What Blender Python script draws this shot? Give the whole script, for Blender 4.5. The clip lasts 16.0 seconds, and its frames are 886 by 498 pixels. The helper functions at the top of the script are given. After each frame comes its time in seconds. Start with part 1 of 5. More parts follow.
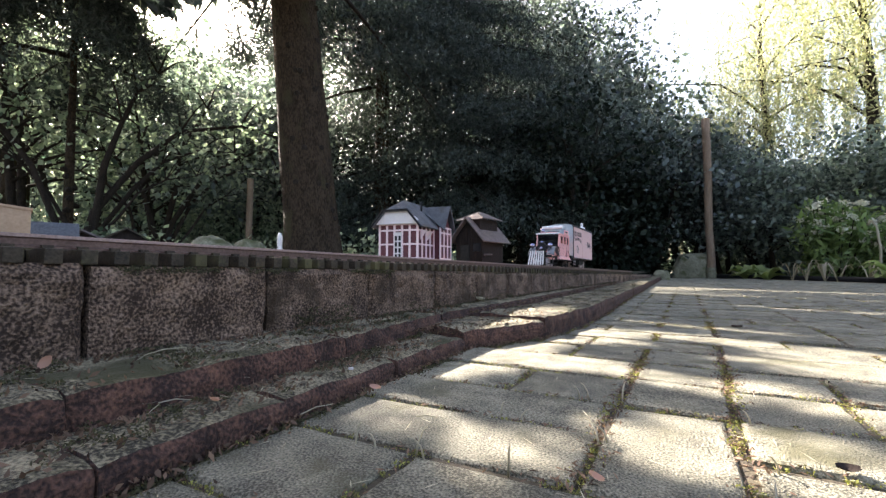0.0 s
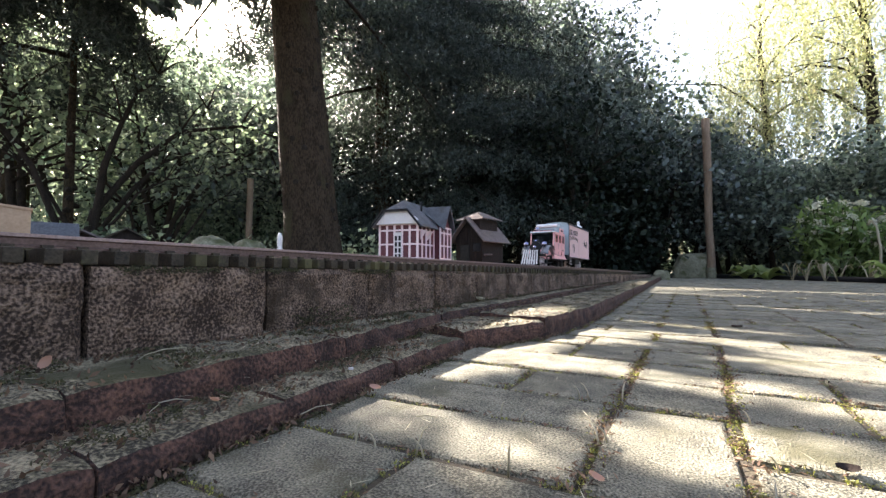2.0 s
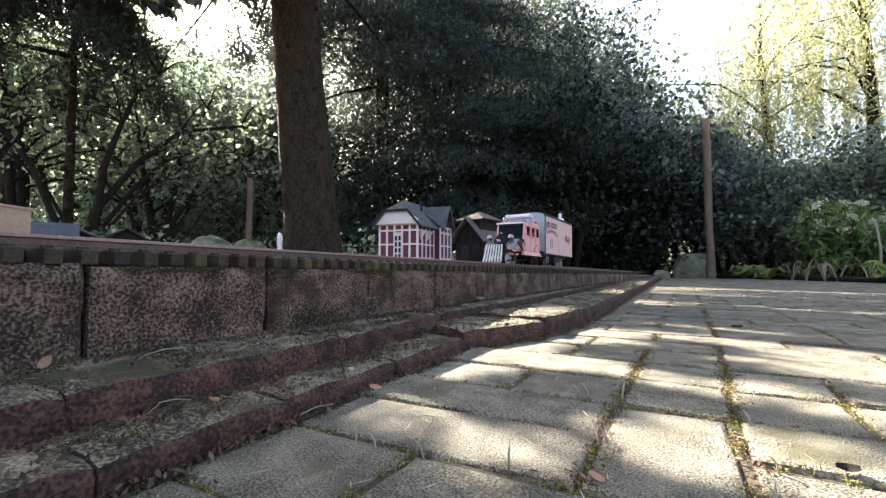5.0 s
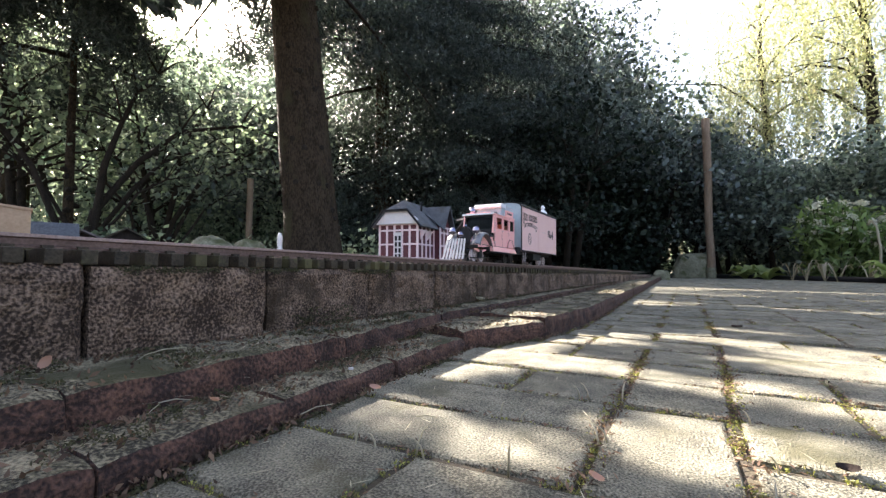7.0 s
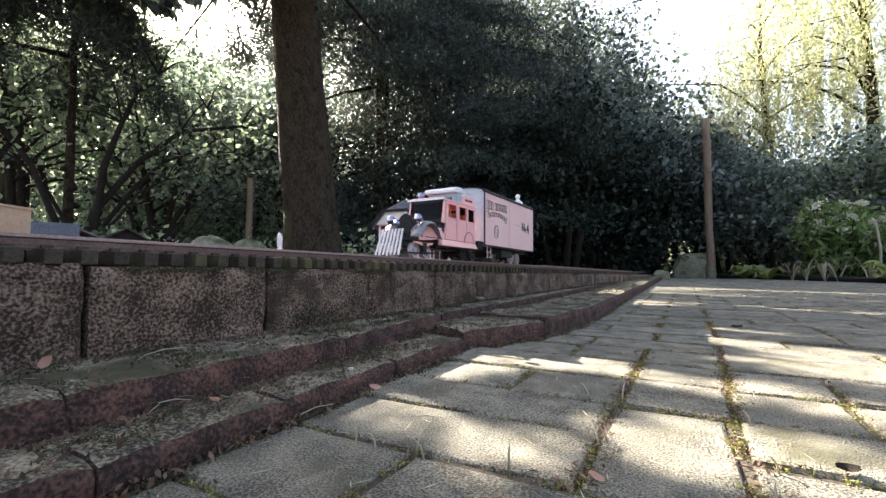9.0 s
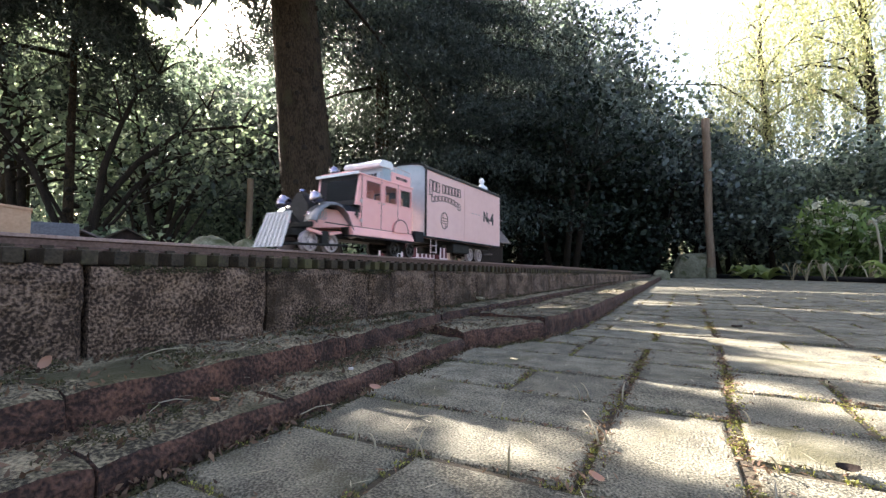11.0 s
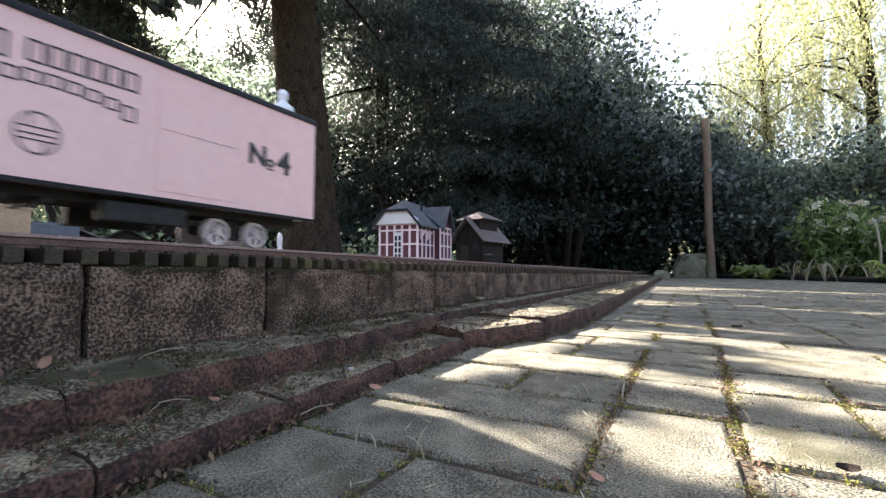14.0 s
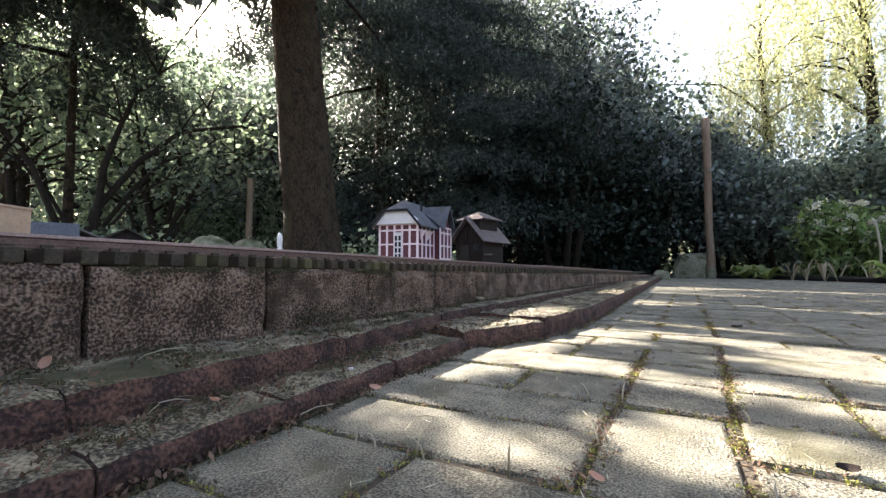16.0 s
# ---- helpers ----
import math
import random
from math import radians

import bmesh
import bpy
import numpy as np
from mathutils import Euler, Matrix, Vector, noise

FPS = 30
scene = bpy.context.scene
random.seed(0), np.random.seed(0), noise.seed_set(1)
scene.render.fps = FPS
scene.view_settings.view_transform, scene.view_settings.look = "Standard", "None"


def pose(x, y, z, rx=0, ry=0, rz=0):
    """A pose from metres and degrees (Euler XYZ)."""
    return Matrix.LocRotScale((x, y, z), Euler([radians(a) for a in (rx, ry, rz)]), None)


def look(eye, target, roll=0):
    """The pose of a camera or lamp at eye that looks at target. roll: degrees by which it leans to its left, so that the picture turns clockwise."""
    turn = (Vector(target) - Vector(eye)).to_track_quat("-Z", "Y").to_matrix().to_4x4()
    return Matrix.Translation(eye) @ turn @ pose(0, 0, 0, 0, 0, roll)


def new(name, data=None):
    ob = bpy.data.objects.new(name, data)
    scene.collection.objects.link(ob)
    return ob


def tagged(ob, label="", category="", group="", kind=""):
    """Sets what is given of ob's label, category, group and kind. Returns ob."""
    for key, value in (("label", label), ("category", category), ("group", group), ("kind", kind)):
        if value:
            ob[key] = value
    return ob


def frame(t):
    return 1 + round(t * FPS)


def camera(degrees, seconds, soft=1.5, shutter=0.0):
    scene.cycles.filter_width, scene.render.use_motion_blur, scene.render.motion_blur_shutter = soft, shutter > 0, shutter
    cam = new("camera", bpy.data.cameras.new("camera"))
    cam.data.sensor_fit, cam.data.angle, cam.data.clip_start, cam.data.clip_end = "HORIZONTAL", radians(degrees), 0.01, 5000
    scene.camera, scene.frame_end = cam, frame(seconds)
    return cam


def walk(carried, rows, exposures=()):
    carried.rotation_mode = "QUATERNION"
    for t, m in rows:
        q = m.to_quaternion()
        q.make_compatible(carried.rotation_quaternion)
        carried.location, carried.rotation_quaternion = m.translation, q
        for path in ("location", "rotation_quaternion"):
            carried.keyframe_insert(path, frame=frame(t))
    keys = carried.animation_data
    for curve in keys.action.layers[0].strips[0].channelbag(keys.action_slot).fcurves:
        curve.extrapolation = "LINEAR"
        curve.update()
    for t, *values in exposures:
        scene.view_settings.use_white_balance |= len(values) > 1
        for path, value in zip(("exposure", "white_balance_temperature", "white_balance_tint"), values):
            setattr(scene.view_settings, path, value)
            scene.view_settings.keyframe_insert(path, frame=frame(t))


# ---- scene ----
# The camera stands still on the paving, a hand's breadth above it.
cam = camera(90.9, 16.0, soft=1.4, shutter=0.8)
EYE = pose(0, 0, 0.132, 92.67, 0, 29.15)
walk(cam, [(0.0, EYE), (16.0, EYE)], exposures=[(0.0, 2.98, 7000, 15), (16.0, 2.98, 7000, 15)])

# World and sun
SUN_TO = Vector((-0.483, 0.195, 0.335)).normalized()
world = bpy.data.worlds.new("sky")
scene.world = world
world.use_nodes = True
wn = world.node_tree
sky = wn.nodes.new("ShaderNodeTexSky")
sky.sky_type, sky.sun_disc = "NISHITA", False
sky.sun_elevation, sky.sun_rotation = radians(32.7), radians(-68)
sky.air_density, sky.dust_density = 0.9, 5.0
wn.links.new(sky.outputs[0], wn.nodes["Background"].inputs[0])
wn.nodes["Background"].inputs[1].default_value = 0.088
sun_data = bpy.data.lights.new("sun", "SUN")
sun_data.energy, sun_data.angle, sun_data.color = 5.0, radians(0.32), (1.0, 0.975, 0.93)
sun = new("sun", sun_data)
sun.matrix_world = look(SUN_TO * 40, (0, 0, 0))


# Materials
def mat(name, c1, c2=None, rough=0.8, scale=30.0, bump=0.0, metal=0.0, fine=6.0, c3=None, vary=0.0, lean=0.5, spot=0.0, hard=0.14, grain=0.6, stretch=(1, 1, 1), coat=0.0, gloss=0.5):
    """Two colours mixed by coarse and fine noise, an optional third in patches, and a bump."""
    m = bpy.data.materials.new(name)
    m.use_nodes = True
    nt = m.node_tree
    n, ln = nt.nodes, nt.links.new
    b = n["Principled BSDF"]
    b.inputs["Roughness"].default_value, b.inputs["Metallic"].default_value = rough, metal
    b.inputs["Coat Weight"].default_value, b.inputs["Specular IOR Level"].default_value = coat, gloss
    co = n.new("ShaderNodeTexCoord")
    mp = n.new("ShaderNodeMapping")
    mp.inputs["Scale"].default_value = stretch
    ln(co.outputs["Object"], mp.inputs[0])
    info = n.new("ShaderNodeObjectInfo")
    off = n.new("ShaderNodeVectorMath")
    off.operation = "MULTIPLY_ADD"
    comb = n.new("ShaderNodeCombineXYZ")
    for i in range(3):
        ln(info.outputs["Random"], comb.inputs[i])
    off.inputs[1].default_value = (7, 11, 5)
    ln(comb.outputs[0], off.inputs[0])
    ln(mp.outputs[0], off.inputs[2])
    big = n.new("ShaderNodeTexNoise")
    big.inputs["Scale"].default_value, big.inputs["Detail"].default_value = scale, 5
    small = n.new("ShaderNodeTexNoise")
    small.inputs["Scale"].default_value, small.inputs["Detail"].default_value = scale * fine, 4
    for t in (big, small):
        ln(off.outputs[0], t.inputs["Vector"])
    add = n.new("ShaderNodeMath")
    add.operation = "MULTIPLY_ADD"
    add.inputs[1].default_value = grain
    ln(small.outputs[0], add.inputs[0])
    half = n.new("ShaderNodeMath")
    half.operation = "MULTIPLY"
    half.inputs[1].default_value = 1 - grain
    ln(big.outputs[0], half.inputs[0])
    ln(half.outputs[0], add.inputs[2])
    ramp = n.new("ShaderNodeValToRGB")
    ramp.color_ramp.elements[0].position, ramp.color_ramp.elements[1].position = lean - hard, lean + hard
    ramp.color_ramp.elements[0].color = (*c1, 1)
    ramp.color_ramp.elements[1].color = (*(c2 or c1), 1)
    ln(add.outputs[0], ramp.inputs[0])
    out = ramp.outputs[0]
    if c3:
        patch = n.new("ShaderNodeTexNoise")
        patch.inputs["Scale"].default_value, patch.inputs["Detail"].default_value = scale * 0.45, 6
        ln(off.outputs[0], patch.inputs["Vector"])
        pr = n.new("ShaderNodeValToRGB")
        pr.color_ramp.elements[0].position, pr.color_ramp.elements[1].position = 0.56 - spot, 0.68 - spot
        ln(patch.outputs[0], pr.inputs[0])
        mx = n.new("ShaderNodeMix")
        mx.data_type = "RGBA"
        ln(pr.outputs[0], mx.inputs[0])
        ln(out, mx.inputs[6])
        mx.inputs[7].default_value = (*c3, 1)
        out = mx.outputs[2]
    if vary:
        hsv = n.new("ShaderNodeHueSaturation")
        rng = n.new("ShaderNodeMapRange")
        rng.inputs["To Min"].default_value, rng.inputs["To Max"].default_value = 1 - vary, 1 + vary
        ln(info.outputs["Random"], rng.inputs[0])
        ln(rng.outputs[0], hsv.inputs["Value"])
        ln(out, hsv.inputs["Color"])
        out = hsv.outputs[0]
    ln(out, b.inputs["Base Color"])
    if bump:
        bp = n.new("ShaderNodeBump")
        bp.inputs["Strength"].default_value, bp.inputs["Distance"].default_value = 1.0, bump
        ln(add.outputs[0], bp.inputs["Height"])
        ln(bp.outputs[0], b.inputs["Normal"])
    return m


def leaf_mat(name, c1, c2, clear=0.35, rough=0.55, gain_rgb=(1.9, 2.0, 1.5), gloss=0.5):
    """Leaves: each its own shade, shining through against the light, slightly glossy."""
    m = bpy.data.materials.new(name)
    m.use_nodes = True
    nt = m.node_tree
    n, ln = nt.nodes, nt.links.new
    b = n["Principled BSDF"]
    b.inputs["Roughness"].default_value, b.inputs["Specular IOR Level"].default_value = rough, gloss
    geo = n.new("ShaderNodeNewGeometry")
    ramp = n.new("ShaderNodeValToRGB")
    ramp.color_ramp.elements[0].color, ramp.color_ramp.elements[1].color = (*c1, 1), (*c2, 1)
    ln(geo.outputs["Random Per Island"], ramp.inputs[0])
    ln(ramp.outputs[0], b.inputs["Base Color"])
    tr = n.new("ShaderNodeBsdfTranslucent")
    gain = n.new("ShaderNodeMix")
    gain.data_type, gain.blend_type = "RGBA", "MULTIPLY"
    gain.inputs[0].default_value = 1.0
    ln(ramp.outputs[0], gain.inputs[6])
    gain.inputs[7].default_value = (*gain_rgb, 1)
    ln(gain.outputs[2], tr.inputs["Color"])
    mix = n.new("ShaderNodeMixShader")
    mix.inputs[0].default_value = clear
    ln(b.outputs[0], mix.inputs[1])
    ln(tr.outputs[0], mix.inputs[2])
    ln(mix.outputs[0], n["Material Output"].inputs["Surface"])
    return m


def glass_mat(name, tint=(0.9, 0.95, 1.0)):
    m = bpy.data.materials.new(name)
    m.use_nodes = True
    b = m.node_tree.nodes["Principled BSDF"]
    b.inputs["Base Color"].default_value = (*tint, 1)
    b.inputs["Roughness"].default_value, b.inputs["IOR"].default_value = 0.03, 1.16
    b.inputs["Transmission Weight"].default_value = 1.0
    return m


M_PAVER = mat("grey concrete paver", (0.047, 0.043, 0.028), (0.33, 0.305, 0.222), 0.9, 28, 0.004, fine=21, hard=0.12, grain=0.68, c3=(0.085, 0.078, 0.04), vary=0.16, spot=-0.02, lean=0.53)
M_JOINT = mat("mossy joint earth", (0.026, 0.019, 0.013), (0.07, 0.055, 0.03), 1.0, 40, 0.003, c3=(0.075, 0.08, 0.022), spot=-0.03)
M_KERB = mat("old red-brown concrete kerb", (0.022, 0.009, 0.006), (0.17, 0.078, 0.05), 0.92, 36, 0.005, fine=9, hard=0.12, lean=0.55, grain=0.6, vary=0.12)
M_KTOP = mat("mossy kerb top", (0.026, 0.021, 0.01), (0.36, 0.305, 0.195), 0.95, 26, 0.007, fine=14, hard=0.11, grain=0.6, c3=(0.045, 0.042, 0.015), spot=0.02, vary=0.1, lean=0.545)
M_BLOCK = mat("weathered aggregate block", (0.034, 0.017, 0.009), (0.42, 0.275, 0.19), 0.92, 21, 0.008, fine=17, hard=0.125, grain=0.64, c3=(0.05, 0.029, 0.014), spot=0.0, vary=0.1, lean=0.565)
M_SLEEPER = mat("dirty brown plastic sleeper", (0.013, 0.009, 0.005), (0.065, 0.046, 0.027), 0.62, 60, 0.0008, c3=(0.075, 0.066, 0.026), spot=0.02, gloss=0.3)
M_RAIL = mat("tarnished brass rail", (0.08, 0.045, 0.035), (0.165, 0.1, 0.08), 0.5, 50, 0.0003, metal=0.2, gloss=0.3)
M_GAPSHADE = mat("near-black filler for gap shade", (0.012, 0.009, 0.006), (0.03, 0.022, 0.014), 1.0, 60, 0.002)
M_RAILTOP = mat("worn rail head in a lit tone", (0.2, 0.13, 0.115), (0.32, 0.225, 0.2), 0.4, 80, 0.0, metal=0.4)
M_SOIL = mat("leaf-littered garden soil", (0.025, 0.02, 0.014), (0.085, 0.068, 0.045), 1.0, 9, 0.01, fine=9, c3=(0.05, 0.06, 0.022), spot=0.03)
M_BARK = mat("brown spruce bark", (0.02, 0.013, 0.008), (0.062, 0.043, 0.027), 0.95, 16, 0.03, fine=5, hard=0.1, stretch=(1, 1, 0.45), c3=(0.05, 0.043, 0.022), gloss=0.2)
M_TWIG = mat("dark bark", (0.012, 0.009, 0.007), (0.04, 0.03, 0.022), 0.95, 30, 0.006, stretch=(1, 1, 0.4), gloss=0.2)
M_POST = mat("sawn wooden post", (0.14, 0.09, 0.055), (0.27, 0.19, 0.13), 0.85, 20, 0.002, stretch=(3, 3, 0.3))
M_ROCK = mat("lichened field stone", (0.11, 0.105, 0.07), (0.3, 0.285, 0.2), 0.95, 12, 0.008, c3=(0.08, 0.085, 0.038), spot=0.03, gloss=0.2)
M_VAN = mat("greyish pink painted boards", (0.79, 0.48, 0.435), (0.84, 0.53, 0.485), 0.5, 12, 0.0, coat=0.1)
M_PINK = mat("pale pink painted metal", (0.9, 0.41, 0.375), (0.94, 0.46, 0.425), 0.42, 12, 0.0, coat=0.2)
M_WHITE = mat("white enamel", (0.72, 0.72, 0.74), (0.82, 0.82, 0.83), 0.35, 20, 0.0, coat=0.3)
M_SILVER = mat("blue-grey silver paint", (0.29, 0.36, 0.4), (0.36, 0.43, 0.47), 0.45, 14, 0.0)
M_BLACK = mat("black paint", (0.01, 0.01, 0.012), (0.022, 0.022, 0.025), 0.4, 30, 0.0, gloss=0.12)
M_FRAME = mat("grimy black chassis", (0.01, 0.01, 0.01), (0.035, 0.032, 0.028), 0.6, 60, 0.0005, gloss=0.2)
M_WHEEL = mat("pale painted wheel", (0.42, 0.34, 0.34), (0.62, 0.53, 0.52), 0.4, 60, 0.0, metal=0.2)
M_LETTER = mat("black lettering", (0.02, 0.018, 0.02), (0.035, 0.03, 0.03), 0.6, 40)
M_CHROME = mat("chromed lamp", (0.2, 0.2, 0.29), (0.3, 0.3, 0.4), 0.16, 30, 0.0, metal=1.0)
# Interior red raised to stand in for sunlight falling on the seats.
M_SEAT = mat("orange-red interior, brightened as if sunlit", (0.55, 0.14, 0.08), (0.7, 0.24, 0.15), 0.6, 40)
M_GLASS = glass_mat("window glass")
# Windscreen tint darkened to stand in for the dim interior behind it.
M_GLASSDIM = glass_mat("window glass darkened for dim interior", (0.16, 0.18, 0.22))
M_MAROON = mat("dark red panel", (0.075, 0.013, 0.02), (0.12, 0.024, 0.03), 0.6, 40)
M_STATIONTRIM = mat("pinkish white trim", (0.72, 0.56, 0.56), (0.82, 0.66, 0.65), 0.6, 40)
M_STATIONWALL = mat("off-white gable boarding", (0.6, 0.57, 0.56), (0.7, 0.66, 0.64), 0.7, 30)
M_SLATE = mat("grey model slate roof", (0.065, 0.068, 0.075), (0.125, 0.13, 0.14), 0.75, 30, 0.0006, c3=(0.07, 0.068, 0.06), gloss=0.25)
M_SHED = mat("dark brown boarding", (0.012, 0.008, 0.006), (0.036, 0.024, 0.019), 0.8, 30, 0.0006, stretch=(4, 4, 0.5), gloss=0.2)
M_SHEDROOF = mat("faded brown-grey roofing", (0.11, 0.088, 0.08), (0.19, 0.152, 0.14), 0.85, 30, 0.0006, gloss=0.2)
M_TAN = mat("tan model wall", (0.4, 0.25, 0.15), (0.5, 0.33, 0.21), 0.8, 30)
# Near-black leaf colour stands in for the deep shade under the trees.
L_DARK = leaf_mat("green leaves darkened for shade", (0.006, 0.01, 0.007), (0.024, 0.036, 0.024), 0.12, 0.45, gloss=0.15)
# Brighter copy of the thicket green, standing in for sunlit leaves.
L_LIGHT = leaf_mat("green leaves lightened for sun", (0.03, 0.05, 0.038), (0.31, 0.36, 0.27), 0.55, 0.3, (2.0, 2.1, 1.7))
L_MID = leaf_mat("green leaves", (0.018, 0.03, 0.026), (0.2, 0.24, 0.2), 0.45, 0.3, (1.9, 2.05, 1.7))
L_GOLD = leaf_mat("yellowing hanging leaves", (0.17, 0.2, 0.11), (0.42, 0.39, 0.24), 0.48, 0.5, (1.8, 1.9, 1.6))
L_SPRUCE = leaf_mat("blue-green spruce needles", (0.014, 0.021, 0.018), (0.074, 0.092, 0.08), 0.12, 0.5, gloss=0.2)
L_GREY = leaf_mat("greyish shrub leaves", (0.012, 0.02, 0.018), (0.17, 0.205, 0.185), 0.28, 0.28, (1.9, 2.0, 1.7))
L_LIME = leaf_mat("lime hosta leaves", (0.14, 0.18, 0.06), (0.32, 0.36, 0.15), 0.4)
L_BUSH = leaf_mat("fresh green narrow leaves", (0.05, 0.085, 0.025), (0.17, 0.24, 0.08), 0.35)
M_FLOWER = leaf_mat("faded white blossom", (0.45, 0.42, 0.36), (0.65, 0.62, 0.56), 0.3)
M_STRAW = leaf_mat("dry straw", (0.24, 0.2, 0.13), (0.46, 0.41, 0.31), 0.2)
M_MOSS = leaf_mat("cushion moss", (0.07, 0.06, 0.02), (0.3, 0.3, 0.07), 0.15, 0.9)
M_KMOSS = leaf_mat("dark cushion moss", (0.022, 0.02, 0.009), (0.085, 0.078, 0.03), 0.12, 0.9)
M_FENDER = mat("dark grey gloss paint", (0.13, 0.13, 0.14), (0.19, 0.19, 0.2), 0.3, 20, 0.0, metal=0.2, coat=0.4)
M_CRUMB = leaf_mat("dark leaf crumb", (0.03, 0.02, 0.012), (0.12, 0.085, 0.05), 0.1, 0.9)
M_GLOWSHEET = leaf_mat("translucent orange-red glow sheet", (0.6, 0.16, 0.1), (0.8, 0.3, 0.2), 0.6)
M_WHEELDARK = mat("oily black wheel", (0.02, 0.02, 0.022), (0.07, 0.06, 0.06), 0.4, 60, 0.0, metal=0.3)
M_LITTER = leaf_mat("brown plant litter", (0.03, 0.015, 0.009), (0.2, 0.12, 0.075), 0.1, 0.9)
M_DEADLEAF = leaf_mat("fallen leaf", (0.36, 0.17, 0.11), (0.52, 0.3, 0.23), 0.3)


# Mesh tools
def part(name, bm, material, parent=None, label="", smooth=False):
    me = bpy.data.meshes.new(name)
    bm.to_mesh(me)
    bm.free()
    me.materials.append(material)
    if smooth:
        me.shade_smooth()
    ob = new(name, me)
    if parent:
        ob.parent = parent
    return tagged(ob, label) if label else ob


def box(bm, x0, x1, y0, y1, z0, z1, bevel=0.0):
    made = bmesh.ops.create_cube(bm, size=1, matrix=Matrix.Translation(((x0 + x1) / 2, (y0 + y1) / 2, (z0 + z1) / 2)) @ Matrix.Diagonal((x1 - x0, y1 - y0, z1 - z0, 1)))
    if bevel:
        edges = {e for v in made["verts"] for e in v.link_edges}
        bmesh.ops.bevel(bm, geom=list(edges), offset=bevel, segments=2, affect="EDGES", profile=0.6)
    return bm


def boxed(*a, bevel=0.0):
    return box(bmesh.new(), *a, bevel=bevel)


def tube(bm, pts, radii, seg=8, cap=True):
    """A round bar along points, with a radius at each."""
    pts = [Vector(p) for p in pts]
    rings = []
    for i, p in enumerate(pts):
        d = (pts[min(i + 1, len(pts) - 1)] - pts[max(i - 1, 0)]).normalized()
        a = d.orthogonal().normalized() if i == 0 else (a - d * a.dot(d)).normalized()
        b = d.cross(a)
        r = radii[i] if hasattr(radii, "__len__") else radii
        rings.append([bm.verts.new(p + (a * math.cos(k * math.tau / seg) + b * math.sin(k * math.tau / seg)) * r) for k in range(seg)])
    for r0, r1 in zip(rings, rings[1:]):
        for k in range(seg):
            bm.faces.new((r0[k], r0[(k + 1) % seg], r1[(k + 1) % seg], r1[k]))
    if cap:
        bm.faces.new(rings[0][::-1])
        bm.faces.new(rings[-1])
    return bm


def prism(bm, outline, axis, lo, hi):
    """An outline of 2D points drawn out along an axis from lo to hi."""
    def place(p, h):
        return {"x": (h, p[0], p[1]), "y": (p[0], h, p[1]), "z": (p[0], p[1], h)}[axis]
    a = [bm.verts.new(place(p, lo)) for p in outline]
    b = [bm.verts.new(place(p, hi)) for p in outline]
    bm.faces.new(a)
    bm.faces.new(b[::-1])
    for i in range(len(a)):
        j = (i + 1) % len(a)
        bm.faces.new((a[j], a[i], b[i], b[j]))
    bmesh.ops.recalc_face_normals(bm, faces=bm.faces)
    return bm


def quads(name, verts, material, parent=None):
    """One mesh of loose quads from an array of shape (n, 4, 3)."""
    verts = np.asarray(verts, np.float32)
    n = len(verts)
    me = bpy.data.meshes.new(name)
    me.vertices.add(4 * n)
    me.vertices.foreach_set("co", verts.ravel())
    me.loops.add(4 * n)
    me.loops.foreach_set("vertex_index", np.arange(4 * n, dtype=np.int32))
    me.polygons.add(n)
    me.polygons.foreach_set("loop_start", np.arange(0, 4 * n, 4, dtype=np.int32))
    me.update(calc_edges=True)
    me.materials.append(material)
    ob = new(name, me)
    if parent:
        ob.parent = parent
    return ob


def leaves(rng, centres, length, width, droop=0.0, spread=1.0, fold=0.15):
    """Leaf quads (n, 4, 3): a pointed blade at each centre, turned at random, hanging by droop."""
    n = len(centres)
    d = rng.normal(size=(n, 3)) * spread
    d[:, 2] -= droop
    d /= np.linalg.norm(d, axis=1, keepdims=True) + 1e-9
    s = np.cross(d, rng.normal(size=(n, 3)))
    s /= np.linalg.norm(s, axis=1, keepdims=True) + 1e-9
    k = rng.uniform(0.6, 1.35, (n, 1))
    up = np.cross(d, s)
    L, W = d * length * k / 2, s * width * k / 2
    return np.stack([centres - L, centres - W * 1.0 + up * width * fold, centres + L, centres + W + up * width * fold], axis=1)


def clumps(rng, centres, per, radius, flat=0.7):
    """Points scattered round each centre."""
    c = np.repeat(np.asarray(centres), per, axis=0)
    return c + rng.normal(size=c.shape) * np.array([radius, radius, radius * flat])


def out(bearing, distance, z=0.0):
    """A place by its bearing, in degrees from the track's course towards the wood."""
    a = radians(bearing)
    return Vector((-distance * math.sin(a), distance * math.cos(a), z))


# Ground: one sheet, with the raised railway bed behind the wall
def track_x(y):
    return -0.545 + 0.023 * y


def rail_z(y):
    return 0.166 - 0.0125 * y


def grid_sheet(name, x0, x1, y0, y1, nx, ny, height, material):
    bm = bmesh.new()
    rows = [[bm.verts.new((x0 + (x1 - x0) * i / nx, y0 + (y1 - y0) * j / ny, height(x0 + (x1 - x0) * i / nx, y0 + (y1 - y0) * j / ny))) for i in range(nx + 1)] for j in range(ny + 1)]
    for j in range(ny):
        for i in range(nx):
            bm.faces.new((rows[j][i], rows[j][i + 1], rows[j + 1][i + 1], rows[j + 1][i]))
    return part(name, bm, material, smooth=True)


ground = grid_sheet("ground", -120, 120, -120, 120, 60, 60, lambda x, y: -0.03, M_SOIL)
tagged(ground, "dark garden soil reaching to the wood", "ground", kind="structure")


